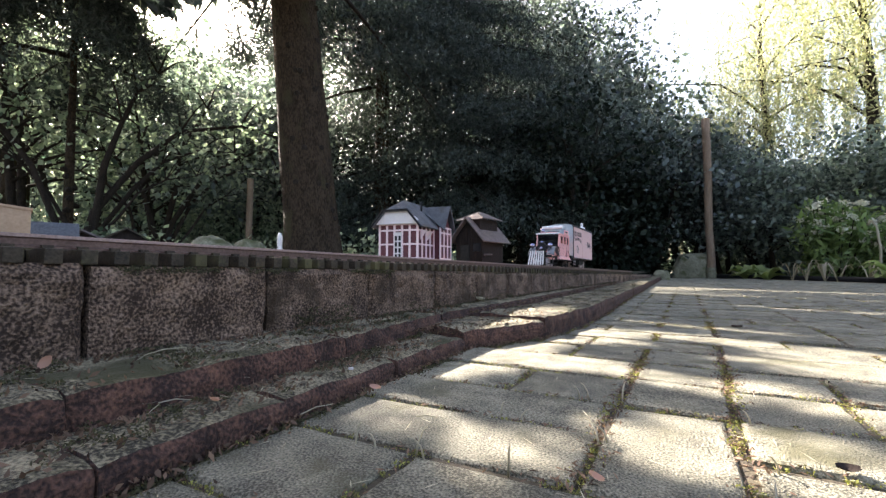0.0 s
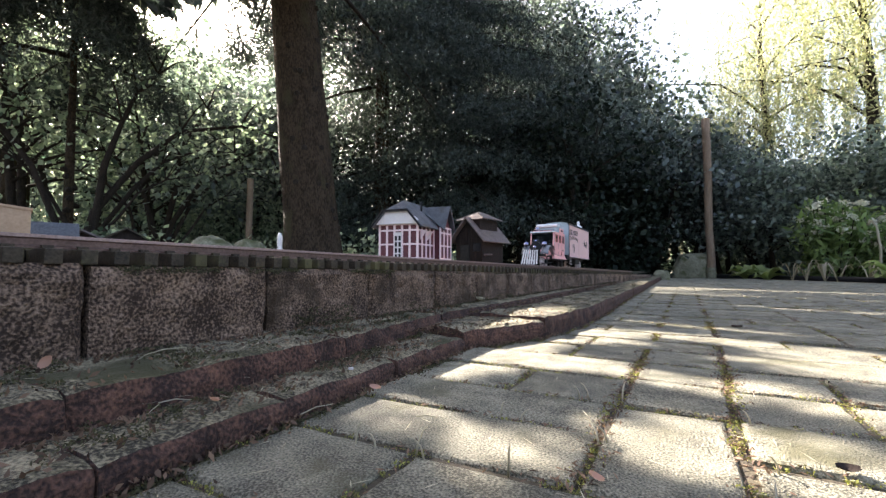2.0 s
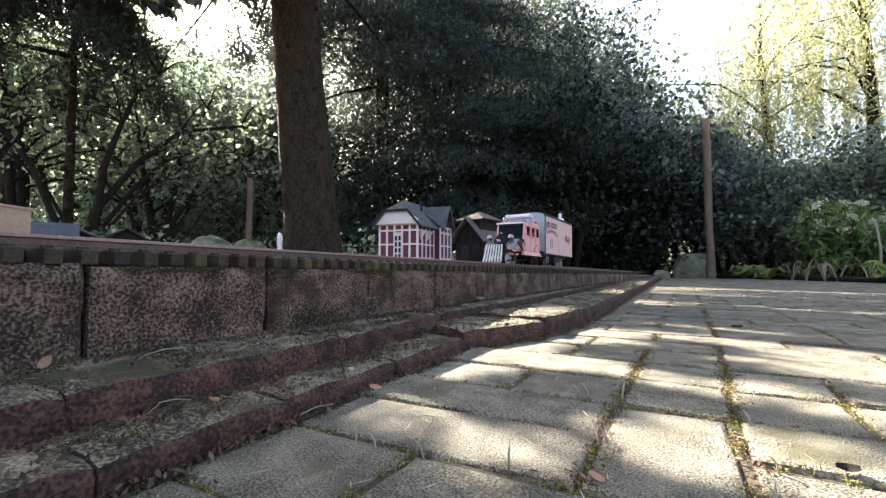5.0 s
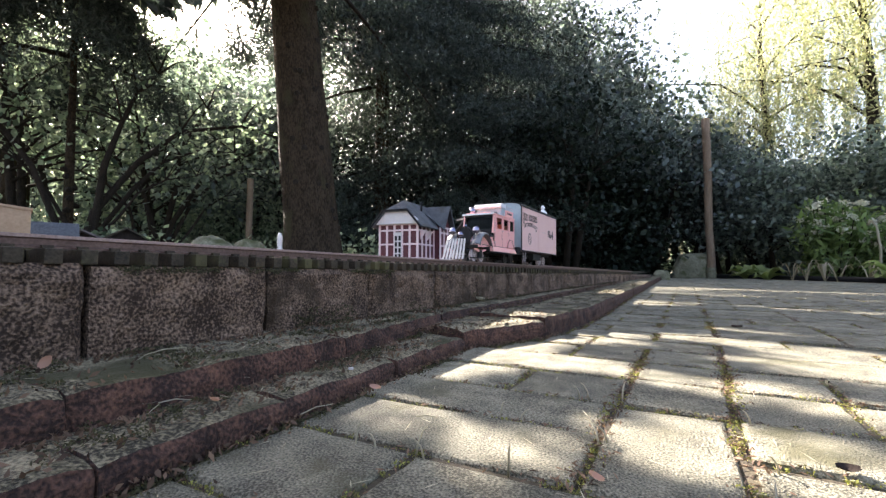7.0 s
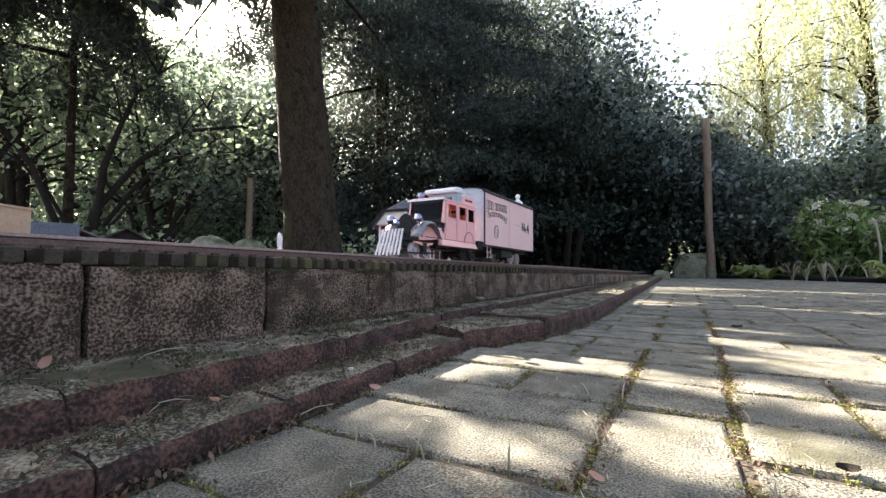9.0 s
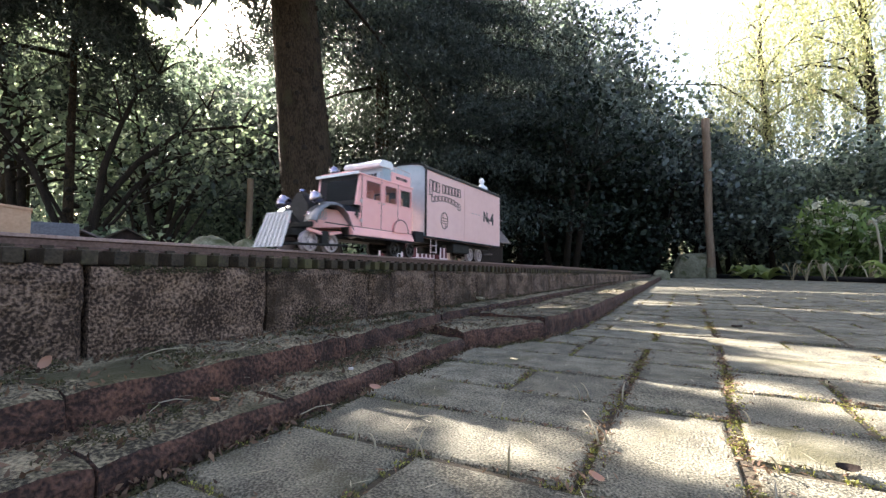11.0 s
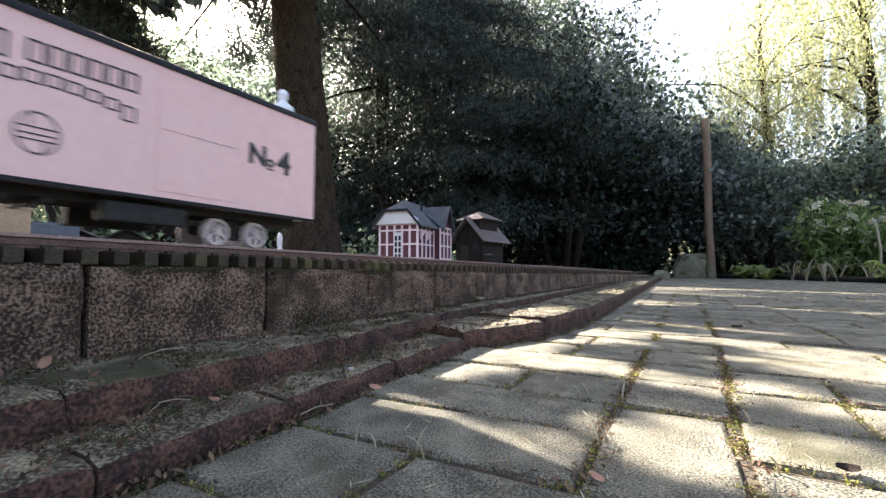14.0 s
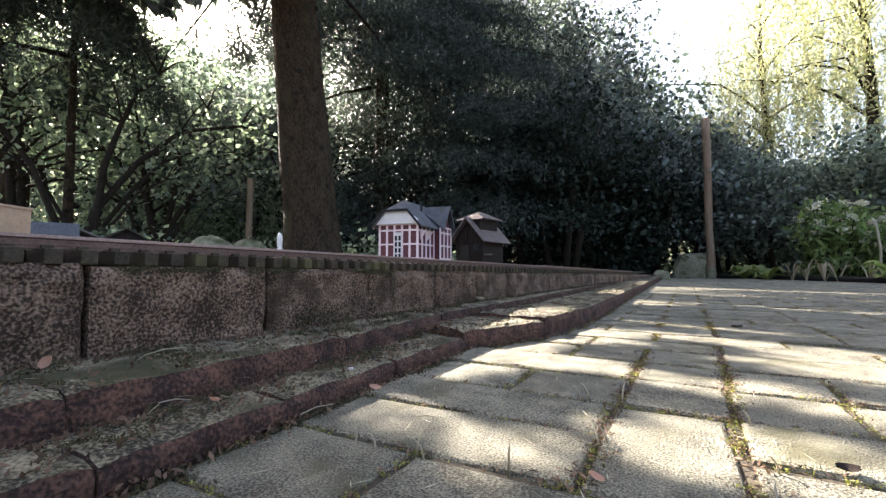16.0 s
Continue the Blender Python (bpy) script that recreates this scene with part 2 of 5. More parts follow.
def bed_z(x, y):
    far = min(1.0, max(0.0, (-x - 1.2) / 4))
    near = 0.117 - 0.0135 * max(min(y, 5.0), -1.0)
    bank = max(0.0, 1 - abs(x + 0.85) / 0.42) ** 0.5 * min(1, max(0, (y - 2.0) / 0.9))
    near += 0.05 * min(1.0, bank * 1.3)
    return near * (1 - far) + 0.1 * far + 0.02 * noise.noise((x * 1.3, y * 1.3, 0)) * min(1, max(0, -x - 0.8) * 2) + 0.006 * noise.noise((x * 9, y * 9, 3))


railway_bed = grid_sheet("railway_bed", -9.0, -0.53, -2.5, 9.0, 110, 140, bed_z, M_SOIL)
tagged(railway_bed, "raised bed of dark soil and leaf litter behind the block wall", "garden bed", kind="structure")
paved_base = part("pavement", boxed(-0.6, 4.9, -2.5, 7.6, -0.06, -0.004), M_JOINT)
tagged(paved_base, "worn grey concrete paving with mossy joints", "pavement", kind="structure")

# Track-side wall of blocks
def block_mesh(w, h, d, rng, cells=(14, 8), rough=0.0045, bevel=0.007):
    """A worn block: a front of fine cells, uneven and rounded to its edges. The front looks along +x; it lies from y 0 to w."""
    bm = bmesh.new()
    nx, nz = cells
    seed = rng.uniform(0, 50)
    front = []
    for j in range(nz + 1):
        row = []
        for i in range(nx + 1):
            y, z = w * i / nx, h * j / nz
            edge = min(y, w - y, h - z)
            x = rough * (noise.noise((y * 60 + seed, z * 60, seed)) + 0.6 * noise.noise((y * 150 + seed, z * 150, seed)))
            x -= bevel * max(0, 1 - edge / bevel) ** 2
            row.append(bm.verts.new((x, y, z)))
        front.append(row)
    for j in range(nz):
        for i in range(nx):
            bm.faces.new((front[j][i], front[j][i + 1], front[j + 1][i + 1], front[j + 1][i]))
    back = [bm.verts.new((-d, y, z)) for y, z in ((0, 0), (w, 0), (w, h), (0, h))]
    bm.faces.new([back[3], back[2], back[1], back[0]])
    bm.faces.new([*front[nz], back[2], back[3]])
    bm.faces.new([*[r[0] for r in front][::-1], back[0], back[3]][::-1])
    bm.faces.new([*[r[nx] for r in front], back[2], back[1]][::-1])
    bm.faces.new([*front[0][::-1], back[0], back[1]])
    bmesh.ops.recalc_face_normals(bm, faces=bm.faces)
    return bm


rng = random.Random(4)
wall = part("wall_track", boxed(-0.03, 0, -2.5, 6.0, -0.01, 0.07), M_JOINT)
wall.matrix_world = pose(-0.522, 0, 0, 0, 0, -1.32)
tagged(wall, "low retaining wall of weathered concrete blocks under the track", "wall", kind="structure")
JOINTS = [0.201 - 0.211 * k for k in range(12, 0, -1)] + [0.201, 0.401, 0.613, 0.834, 1.032] + [1.032 + 0.211 * k for k in range(1, 23)]
for y, y1 in zip(JOINTS, JOINTS[1:]):
    w = y1 - y
    top = rail_z(y + w / 2) - 0.0275
    b = part("block", block_mesh(w - 0.005, top - 0.03, 0.05, rng, cells=(26, 12) if -1 < y < 2 else (6, 4)), M_BLOCK, wall)
    b.matrix_basis = pose(0.025 + rng.uniform(-0.002, 0.002), y, 0.03, rng.uniform(-0.3, 0.3), 0, rng.uniform(-0.5, 0.5))


# Two courses of kerb stones below the wall
def kerb(label, line, width, height, base, joints):
    """Stones along a bent line; each lies from one joint to the next."""
    root = new("kerb")
    tagged(root, label, "kerb", kind="structure")
    rk = random.Random(len(joints) + int(width * 1000))
    ys, xs = [p[1] for p in line], [p[0] for p in line]
    for y0, y1 in zip(joints, joints[1:]):
        xa, xb = np.interp(y0, ys, xs), np.interp(y1, ys, xs)
        ln = math.hypot(xb - xa, y1 - y0)
        bm = bmesh.new()
        nx, ny, nz = 10, max(6, int(ln / 0.012)), 4
        seed = rk.uniform(0, 90)
        top = height((y0 + y1) / 2) - base
        # a strip that runs up the face and over the top
        prof = [(0, top * j / nz) for j in range(nz)] + [(-width * i / nx, top) for i in range(nx + 1)]
        rows = []
        for k in range(ny + 1):
            yy = (ln - 0.002) * k / ny
            row = []
            for q, (px, pz) in enumerate(prof):
                e = 0.004 if q == nz else 0.0
                end = 0.0018 * (1 if k in (0, ny) else 0)
                nn = noise.noise((yy * 35 + seed, px * 35, pz * 60)) + 0.5 * noise.noise((yy * 110 + seed, px * 110, pz * 110))
                row.append(bm.verts.new((px - e - end * (q < nz) + 0.0028 * nn * (q <= nz), yy, pz - e * 0.7 - end * (q >= nz) + 0.0034 * nn * (q >= nz))))
            rows.append(row)
        for r0, r1 in zip(rows, rows[1:]):
            for q in range(len(prof) - 1):
                bm.faces.new((r0[q], r1[q], r1[q + 1], r0[q + 1])).material_index = int(q >= nz)
        low = [bm.verts.new((-width, yy, 0)) for yy in (0, ln - 0.002)]
        bm.faces.new([*rows[0], low[0]])
        bm.faces.new([*rows[-1][::-1], low[1]][::1])
        bmesh.ops.recalc_face_normals(bm, faces=bm.faces)
        st = part("kerb_stone", bm, M_KERB, root)
        st.data.materials.append(M_KTOP)
        st.matrix_basis = pose(xa + rk.uniform(-0.003, 0.003), y0, base + rk.uniform(-0.001, 0.001), rk.uniform(-0.15, 0.15), 0, math.degrees(math.atan2(-(xb - xa), y1 - y0)))
    return root


KERB_LOW = [(-0.297, -2.5), (-0.300, 0.1), (-0.309, 0.26), (-0.318, 0.45), (-0.326, 0.66), (-0.245, 0.86), (-0.216, 1.0), (-0.214, 1.3), (-0.229, 1.9), (-0.246, 3.2), (-0.285, 6.0), (-0.305, 7.4)]
KERB_HIGH = [(-0.372, -2.5), (-0.37, 0.16), (-0.368, 0.27), (-0.376, 0.43), (-0.4, 0.62), (-0.424, 0.81), (-0.413, 1.1), (-0.415, 1.7), (-0.43, 3.0), (-0.45, 7.4)]
kerb("low mossy concrete kerb beside the paving", KERB_LOW, 0.15, lambda y: 0.021 if y < 0.6 else 0.03 if y < 0.85 else 0.039, -0.02,
     [-2.5, -2.0, -1.5, -1.0, -0.55, -0.18, 0.13, 0.275, 0.455, 0.66, 0.86, 1.22, 1.62, 2.0, 2.4, 2.9, 3.4, 3.9, 4.4, 4.9, 5.4, 5.9, 6.4, 6.9, 7.4])
kerb("upper mossy concrete kerb at the foot of the wall", KERB_HIGH, 0.16, lambda y: 0.0485, -0.02,
     [-2.5, -2.0, -1.5, -1.0, -0.5, -0.14, 0.14, 0.43, 0.75, 1.1, 1.5, 2.0, 2.5, 3.0, 3.5, 4.0, 4.5, 5.0, 5.5, 6.0, 6.5, 7.0])


# Track
def rail_bm(y0, y1):
    bm = bmesh.new()
    prof = [(-0.0045, 0), (0.0045, 0), (0.0045, 0.0018), (0.0014, 0.003), (0.0014, 0.0085), (0.0028, 0.0096), (0.0028, 0.012), (0.002, 0.0127), (-0.002, 0.0127), (-0.0028, 0.012), (-0.0028, 0.0096), (-0.0014, 0.0085), (-0.0014, 0.003), (-0.0045, 0.0018)]
    return prism(bm, prof, "y", y0, y1)


def sleeper_bm(half):
    bm = bmesh.new()
    box(bm, -half, half, -0.0068, 0.0068, -0.0140, 0.0, bevel=0.0011)
    for s in (-1, 1):
        for e in (-1, 1):
            box(bm, s * 0.0225 + e * 0.0063 - 0.0028, s * 0.0225 + e * 0.0063 + 0.0028, -0.0042, 0.0042, -0.001, 0.0032)
    return bm


def track(y0, y1, shift, label, fall=-0.716, lift=0.0, half=0.0465):
    root = new("track")
    root.matrix_world = pose(track_x(0) + shift, 0, rail_z(0) + lift, fall, 0, -1.32)
    tagged(root, label, "railway track", group="model railway tracks")
    for s in (-1, 1):
        r = part("rail", rail_bm(y0, y1), M_RAIL, root, "tarnished brass rail")
        r.matrix_basis = pose(s * 0.0225, 0, -0.0127)
        # The worn head also covers its sides in a paler tone, as if lit.
        head = part("rail_head", boxed(-0.003, 0.003, y0, y1, -0.0032, 0.0003, bevel=0.0005), M_RAILTOP, r, "worn rail head, painted brighter as if lit")
        head.matrix_basis = pose(0, 0, 0.0127)
    # Near-black box added for the shadow under the rails, seen between sleepers.
    part("ballast", boxed(-0.06, 0.002, y0, y1, -0.05, -0.0137), M_GAPSHADE, root, "dark filler standing in for shade between the sleepers")
    bm = sleeper_bm(half)
    first = part("sleeper", bm, M_SLEEPER, root)
    rt = random.Random(9)
    n = int((y1 - y0) / 0.0268)
    for i in range(n):
        ob = first if i == 0 else new("sleeper", first.data)
        ob.parent = root
        ob.matrix_basis = pose(rt.uniform(-0.0012, 0.0012), y0 + 0.0044 + i * 0.0268, -0.0130, 0, 0, rt.uniform(-0.8, 0.8))
    return root


main_track = track(-1.6, 4.2, 0.0, "garden railway track with brown sleepers on the block wall")
side_track = track(2.5, 6.6, -0.27, "second garden railway track on a low bank beyond the wall", lift=0.022)


# The railcar. Its space: x across, y backwards, z up from the rail head; the van's front wall is at y = 0.
def text_bm(words, size, extrude=0.0004, bold=0.0):
    cu = bpy.data.curves.new("letters", "FONT")
    cu.body, cu.size, cu.extrude, cu.offset, cu.resolution_u = words, size, extrude, bold, 3
    cu.align_x, cu.align_y = "CENTER", "CENTER"
    tmp = new("letters", cu)
    me = bpy.data.meshes.new_from_object(tmp.evaluated_get(bpy.context.evaluated_depsgraph_get()))
    bpy.data.objects.remove(tmp)
    bm = bmesh.new()
    bm.from_mesh(me)
    bpy.data.meshes.remove(me)
    return bm


def arch(half, eave, crown, n=14):
    return [(half * -math.cos(math.pi * i / n), eave + (crown - eave) * math.sin(math.pi * i / n) ** 0.8) for i in range(n + 1)]


def wheelset(root, y, r, gauge=0.0268, label="nickel spoked wheel"):
    ws = part("wheelset", tube(bmesh.new(), [(-0.03, 0, 0), (0.03, 0, 0)], 0.0022, 8), M_FRAME, root)
    for s in (-1, 1):
        bm = bmesh.new()
        n = 28
        for (ra, rb, xa, xb) in ((r * 0.78, r, -0.0032, 0.0030), (r * 0.9, r * 1.1, -0.0046, -0.0032), (0.0, r * 0.26, -0.003, 0.0042)):
            ring = []
            for k in range(n):
                a = k * math.tau / n
                c, d = math.cos(a), math.sin(a)
                ring.append([bm.verts.new((xx, rr * c, rr * d)) for rr, xx in ((max(ra, 0.0004), xa), (rb, xa), (rb, xb), (max(ra, 0.0004), xb))])
            for k in range(n):
                p, q = ring[k], ring[(k + 1) % n]
                for i in range(4):
                    bm.faces.new((p[i], q[i], q[(i + 1) % 4], p[(i + 1) % 4]))
        for k in range(6):
            sp = bmesh.new()
            box(sp, -0.0014, 0.0014, -r * 0.1, r * 0.1, r * 0.2, r * 0.82)
            sp.transform(Matrix.Rotation(k * math.tau / 6, 4, "X"))
            tmp = bpy.data.meshes.new("spoke")
            sp.to_mesh(tmp)
            sp.free()
            bm.from_mesh(tmp)
            bpy.data.meshes.remove(tmp)
        back = [bm.verts.new((-0.0028, r * 0.8 * math.cos(k * math.tau / 20), r * 0.8 * math.sin(k * math.tau / 20))) for k in range(20)]
        bm.faces.new(back)
        bmesh.ops.recalc_face_normals(bm, faces=bm.faces)
        if s < 0:
            bm.transform(Matrix.Diagonal((-1, 1, 1, 1)))
            bmesh.ops.reverse_faces(bm, faces=bm.faces)
        w = part("wheel", bm, M_WHEELDARK if -0.1 < y < 0 else M_WHEEL, ws, label)
        w.matrix_basis = pose(s * gauge, 0, 0)
    ws.matrix_basis = pose(0, y, r)
    return ws


def on_side(ob, x, y, z, turn=0):
    """Stands a flat piece upright on the side that looks along +x (the letters read towards +y)."""
    ob.matrix_basis = Matrix.Translation((x, y, z)) @ Matrix(((0, 0, 1, 0), (1, 0, 0, 0), (0, 1, 0, 0), (0, 0, 0, 1))) @ Matrix.Rotation(radians(turn), 4, "Z")
    return ob


def ring_bm(ra, rb, t, n=32, squash=1.0):
    bm = bmesh.new()
    vs = [[bm.verts.new((rr * math.cos(k * math.tau / n) * squash, rr * math.sin(k * math.tau / n), z)) for rr, z in ((ra, 0), (rb, 0), (rb, t), (ra, t))] for k in range(n)]
    for k in range(n):
        p, q = vs[k], vs[(k + 1) % n]
        for i in range(4):
            bm.faces.new((p[i], p[(i + 1) % 4], q[(i + 1) % 4], q[i]))
    bmesh.ops.recalc_face_normals(bm, faces=bm.faces)
    return bm


def lathe(bm, prof, n=20, axis="y"):
    """A turned form: (radius, along) pairs spun round the axis."""
    rings = []
    for r, h in prof:
        ring = []
        for k in range(n):
            c, s = math.cos(k * math.tau / n) * max(r, 0.00005), math.sin(k * math.tau / n) * max(r, 0.00005)
            ring.append(bm.verts.new((c, h, s) if axis == "y" else (c, s, h)))
        rings.append(ring)
    for a, b in zip(rings, rings[1:]):
        for k in range(n):
            bm.faces.new((a[k], a[(k + 1) % n], b[(k + 1) % n], b[k]))
    bm.faces.new(rings[0])
    bm.faces.new(rings[-1][::-1])
    bmesh.ops.recalc_face_normals(bm, faces=bm.faces)
    return bm


def panel_with_windows(bm, x0, x1, ylo, yhi, zlo, zhi, windows):
    """A side wall with openings (y0, y1, z0, z1), built up of bars between them."""
    ys = sorted({ylo, yhi, *[e for w in windows for e in w[:2]]})
    zs = [zlo, windows[0][2], windows[0][3], zhi]
    holes = {(w[0], windows[0][2]) for w in windows}
    grid = [[[bm.verts.new((x, y, z)) for z in zs] for y in ys] for x in (x0, x1)]
    full = [[i < len(ys) - 1 and j < 3 and (ys[i], zs[j]) not in holes for j in range(3)] for i in range(len(ys) - 1)]
    g0, g1 = grid
    for i in range(len(ys) - 1):
        for j in range(3):
            if not full[i][j]:
                continue
            bm.faces.new((g0[i][j], g0[i][j + 1], g0[i + 1][j + 1], g0[i + 1][j]))
            bm.faces.new((g1[i][j], g1[i + 1][j], g1[i + 1][j + 1], g1[i][j + 1]))
            for di, dj, p, q in ((-1, 0, (i, j), (i, j + 1)), (1, 0, (i + 1, j), (i + 1, j + 1)), (0, -1, (i, j), (i + 1, j)), (0, 1, (i, j + 1), (i + 1, j + 1))):
                a, b = i + di, j + dj
                if not (0 <= a < len(ys) - 1 and 0 <= b < 3 and full[a][b]):
                    bm.faces.new((g0[p[0]][p[1]], g0[q[0]][q[1]], g1[q[0]][q[1]], g1[p[0]][p[1]]))
    bmesh.ops.recalc_face_normals(bm, faces=bm.faces)
    return bm


railcar = new("railcar")
tagged(railcar, "pale pink bus-fronted model railcar with a long goods van", "model railcar")

# Van
VH, VL, VB, VE = 0.058, 0.388, 0.044, 0.186
bm = bmesh.new()
box(bm, -VH, VH, 0.004, VL - 0.002, VB, VE)
part("van_body", bm, M_VAN, railcar, "pale pink van body")
bm = prism(bmesh.new(), [(-VH, VB), (VH, VB), (VH, VE), *arch(VH, VE, 0.199)[::-1][1:-1], (-VH, VE)], "y", -0.001, 0.0035)
part("van_front", bm, M_SILVER, railcar, "blue-grey van front wall")
bm = prism(bmesh.new(), [*arch(VH + 0.002, VE + 0.001, 0.201), (VH + 0.002, VE - 0.0015), *arch(VH - 0.003, VE - 0.001, 0.1985)[::-1], (-VH - 0.002, VE - 0.0015)], "y", -0.003, VL + 0.002)
part("van_roof", bm, M_BLACK, railcar, "black arched van roof")
bm = prism(bmesh.new(), [(-VH, VB), (VH, VB), (VH, VE), *arch(VH, VE, 0.199)[::-1][1:-1], (-VH, VE)], "y", VL - 0.0018, VL)
part("van_back", bm, M_VAN, railcar)
for s in (-1, 1):
    bm = boxed(s * VH - 0.0012, s * VH + 0.0012, -0.0022, 0.0026, VB - 0.001, VE)
    part("corner_strip", bm, M_BLACK, railcar, "black corner strip")
    part("sill_strip", boxed(s * VH - 0.001, s * VH + 0.001, 0.0028, VL, VB - 0.003, VB + 0.0008), M_BLACK, railcar, "black sill strip")
# sliding door: a faint outline, rails and rivets
bm = bmesh.new()
for z in (0.0515, 0.118):
    box(bm, VH, VH + 0.0008, 0.175, 0.262, z, z + 0.0012)
box(bm, VH, VH + 0.0006, 0.172, 0.1732, 0.05, 0.175)
part("van_door", bm, M_VAN, railcar)
bm = bmesh.new()
for yy in (0.212, 0.229, 0.247):
    box(bm, VH, VH + 0.0014, yy, yy + 0.009, 0.1175, 0.1186)
part("door_latch", bm, M_WHEEL, railcar)
# company name as plain letter-high shapes, in an arch over a second row
for word, y0, y1, base, tall, rise in ((3, 0.012, 0.056, 0.1425, 0.023, 0.002), (6, 0.066, 0.153, 0.1455, 0.02, -0.002), (9, 0.02, 0.152, 0.1215, 0.012, 0.0095)):
    n = word
    for i in range(n):
        f = (i + 0.5) / n
        yc = y0 + (y1 - y0) * f
        wd = (y1 - y0) / n * 0.74
        bump_z = rise * (math.sin(math.pi * f) - 0.4) if rise > 0.008 else rise * (0.5 - f)
        b = bmesh.new()
        tl = tall * (1 + (0.45 if i == 0 and word == 3 else 0) + (0.35 if i == n - 1 and word == 9 else 0))
        hw, st = wd * 0.48, 0.0024 if word < 9 else 0.0019
        for e in (-1, 1):
            box(b, e * hw - st / 2, e * hw + st / 2, -tl / 2, tl / 2, 0, 0.0005)
        box(b, -hw + st / 2, hw - st / 2, tl / 2 - st * 0.8, tl / 2, 0, 0.0005)
        box(b, -hw + st / 2, hw - st / 2, -tl / 2, -tl / 2 + st * 0.8, 0, 0.0005)
        on_side(part("letter_shape", b, M_LETTER, railcar), VH + 0.0002, yc, base + bump_z + tall / 2 - (tl - tall) / 2)
# the round badge
bm = ring_bm(0.0172, 0.0188, 0.0005, 40, 0.82)
on_side(part("badge_ring", bm, M_LETTER, railcar), VH + 0.0002, 0.077, 0.0845)
bm = bmesh.new()
for dz in (0.0048, -0.0012, -0.0062):
    w = 0.0145 if dz != -0.0012 else 0.0125
    box(bm, -w, w, dz - 0.0006, dz + 0.0006, 0, 0.0005)
box(bm, -0.0055, -0.0045, 0.006, 0.0165, 0, 0.0005)
box(bm, 0.0045, 0.0055, -0.0165, -0.007, 0, 0.0005)
on_side(part("badge_bars", bm, M_LETTER, railcar), VH + 0.0002, 0.077, 0.0845)
on_side(part("number_sign", text_bm("N", 0.035, bold=0.0012), M_LETTER, railcar, "black letters No"), VH + 0.0004, 0.2925, 0.1165)
on_side(part("number_sign", text_bm("o", 0.022, bold=0.0008), M_LETTER, railcar), VH + 0.0004, 0.3115, 0.1125)
on_side(part("number_sign", boxed(-0.005, 0.005, -0.0008, 0.0008, 0, 0.0005), M_LETTER, railcar), VH + 0.0004, 0.3115, 0.1025)
on_side(part("number_sign", text_bm("4", 0.044, bold=0.0012), M_LETTER, railcar, "black number 4"), VH + 0.0004, 0.3335, 0.114)
# small white goose figure on the roof's end
bm = lathe(bmesh.new(), [(0.001, 0.196), (0.008, 0.198), (0.0115, 0.204), (0.0105, 0.211), (0.0055, 0.2155), (0.0042, 0.219), (0.0062, 0.2225), (0.006, 0.2275), (0.003, 0.231), (0.0004, 0.232)], 18, "z")
for s in (-1, 1):
    bmesh.ops.create_uvsphere(bm, u_segments=12, v_segments=8, radius=1, matrix=Matrix.Translation((s * 0.0095, 0.0, 0.2055)) @ Matrix.Diagonal((0.004, 0.0085, 0.0062, 1)))
bmesh.ops.create_cone(bm, segments=10, radius1=0.0022, radius2=0.0004, depth=0.006, matrix=Matrix.Translation((0, -0.0075, 0.2255)) @ Matrix.Rotation(radians(90), 4, "X"))
goose = part("roof_figure", bm, M_WHITE, railcar, "small white roof figure", smooth=True)
goose.matrix_basis = pose(0.012, 0.366, -0.042) @ Matrix.Diagonal((1.25, 1.25, 1.22, 1))
part("roof_vent", lathe(bmesh.new(), [(0.006, 0.194), (0.006, 0.204), (0.0085, 0.2045), (0.0075, 0.208), (0.0005, 0.210)], 16, "z"), M_BLACK, railcar).matrix_basis = pose(-0.012, 0.32, 0)

# Van chassis
part("van_frame", boxed(-0.03, 0.03, 0.01, VL - 0.01, 0.034, 0.0435), M_FRAME, railcar)
for s in (-1, 1):
    for yy in (-0.068, 0.259):
        bm = bmesh.new()
        box(bm, s * 0.0175 - 0.003, s * 0.0175 + 0.003, yy - 0.008, yy + 0.064, 0.016, 0.026, bevel=0.001)
        box(bm, s * 0.0175 - 0.0025, s * 0.0175 + 0.0025, yy + 0.018, yy + 0.036, 0.008, 0.036, bevel=0.001)
        part("truck_frame", bm, M_FRAME, railcar)
for yy in (0.06, 0.09):
    part("brake_rod", tube(bmesh.new(), [(-0.045, yy, 0.03), (0.045, yy, 0.03)], 0.0025, 8), M_FRAME, railcar)
for s in (-1, 1):
    bm = bmesh.new()
    for yy in (0.03, 0.052):
        tube(bm, [(s * 0.052, yy, 0.044), (s * 0.052, yy, 0.01)], 0.0012, 6)
    for zz in (0.012, 0.026):
        box(bm, s * 0.052 - 0.003, s * 0.052 + 0.003, 0.03, 0.052, zz, zz + 0.0016)
    part("step", bm, M_WHEEL, railcar, "bright hanging ladder step")
    part("battery_box", boxed(s * 0.042 - 0.01, s * 0.042 + 0.01, 0.13, 0.21, 0.016, 0.036, bevel=0.002), M_FRAME, railcar)
    part("coupling_box", boxed(s * 0.048 - 0.008, s * 0.048 + 0.008, -0.034, -0.004, 0.03, 0.052, bevel=0.001), M_BLACK, railcar)

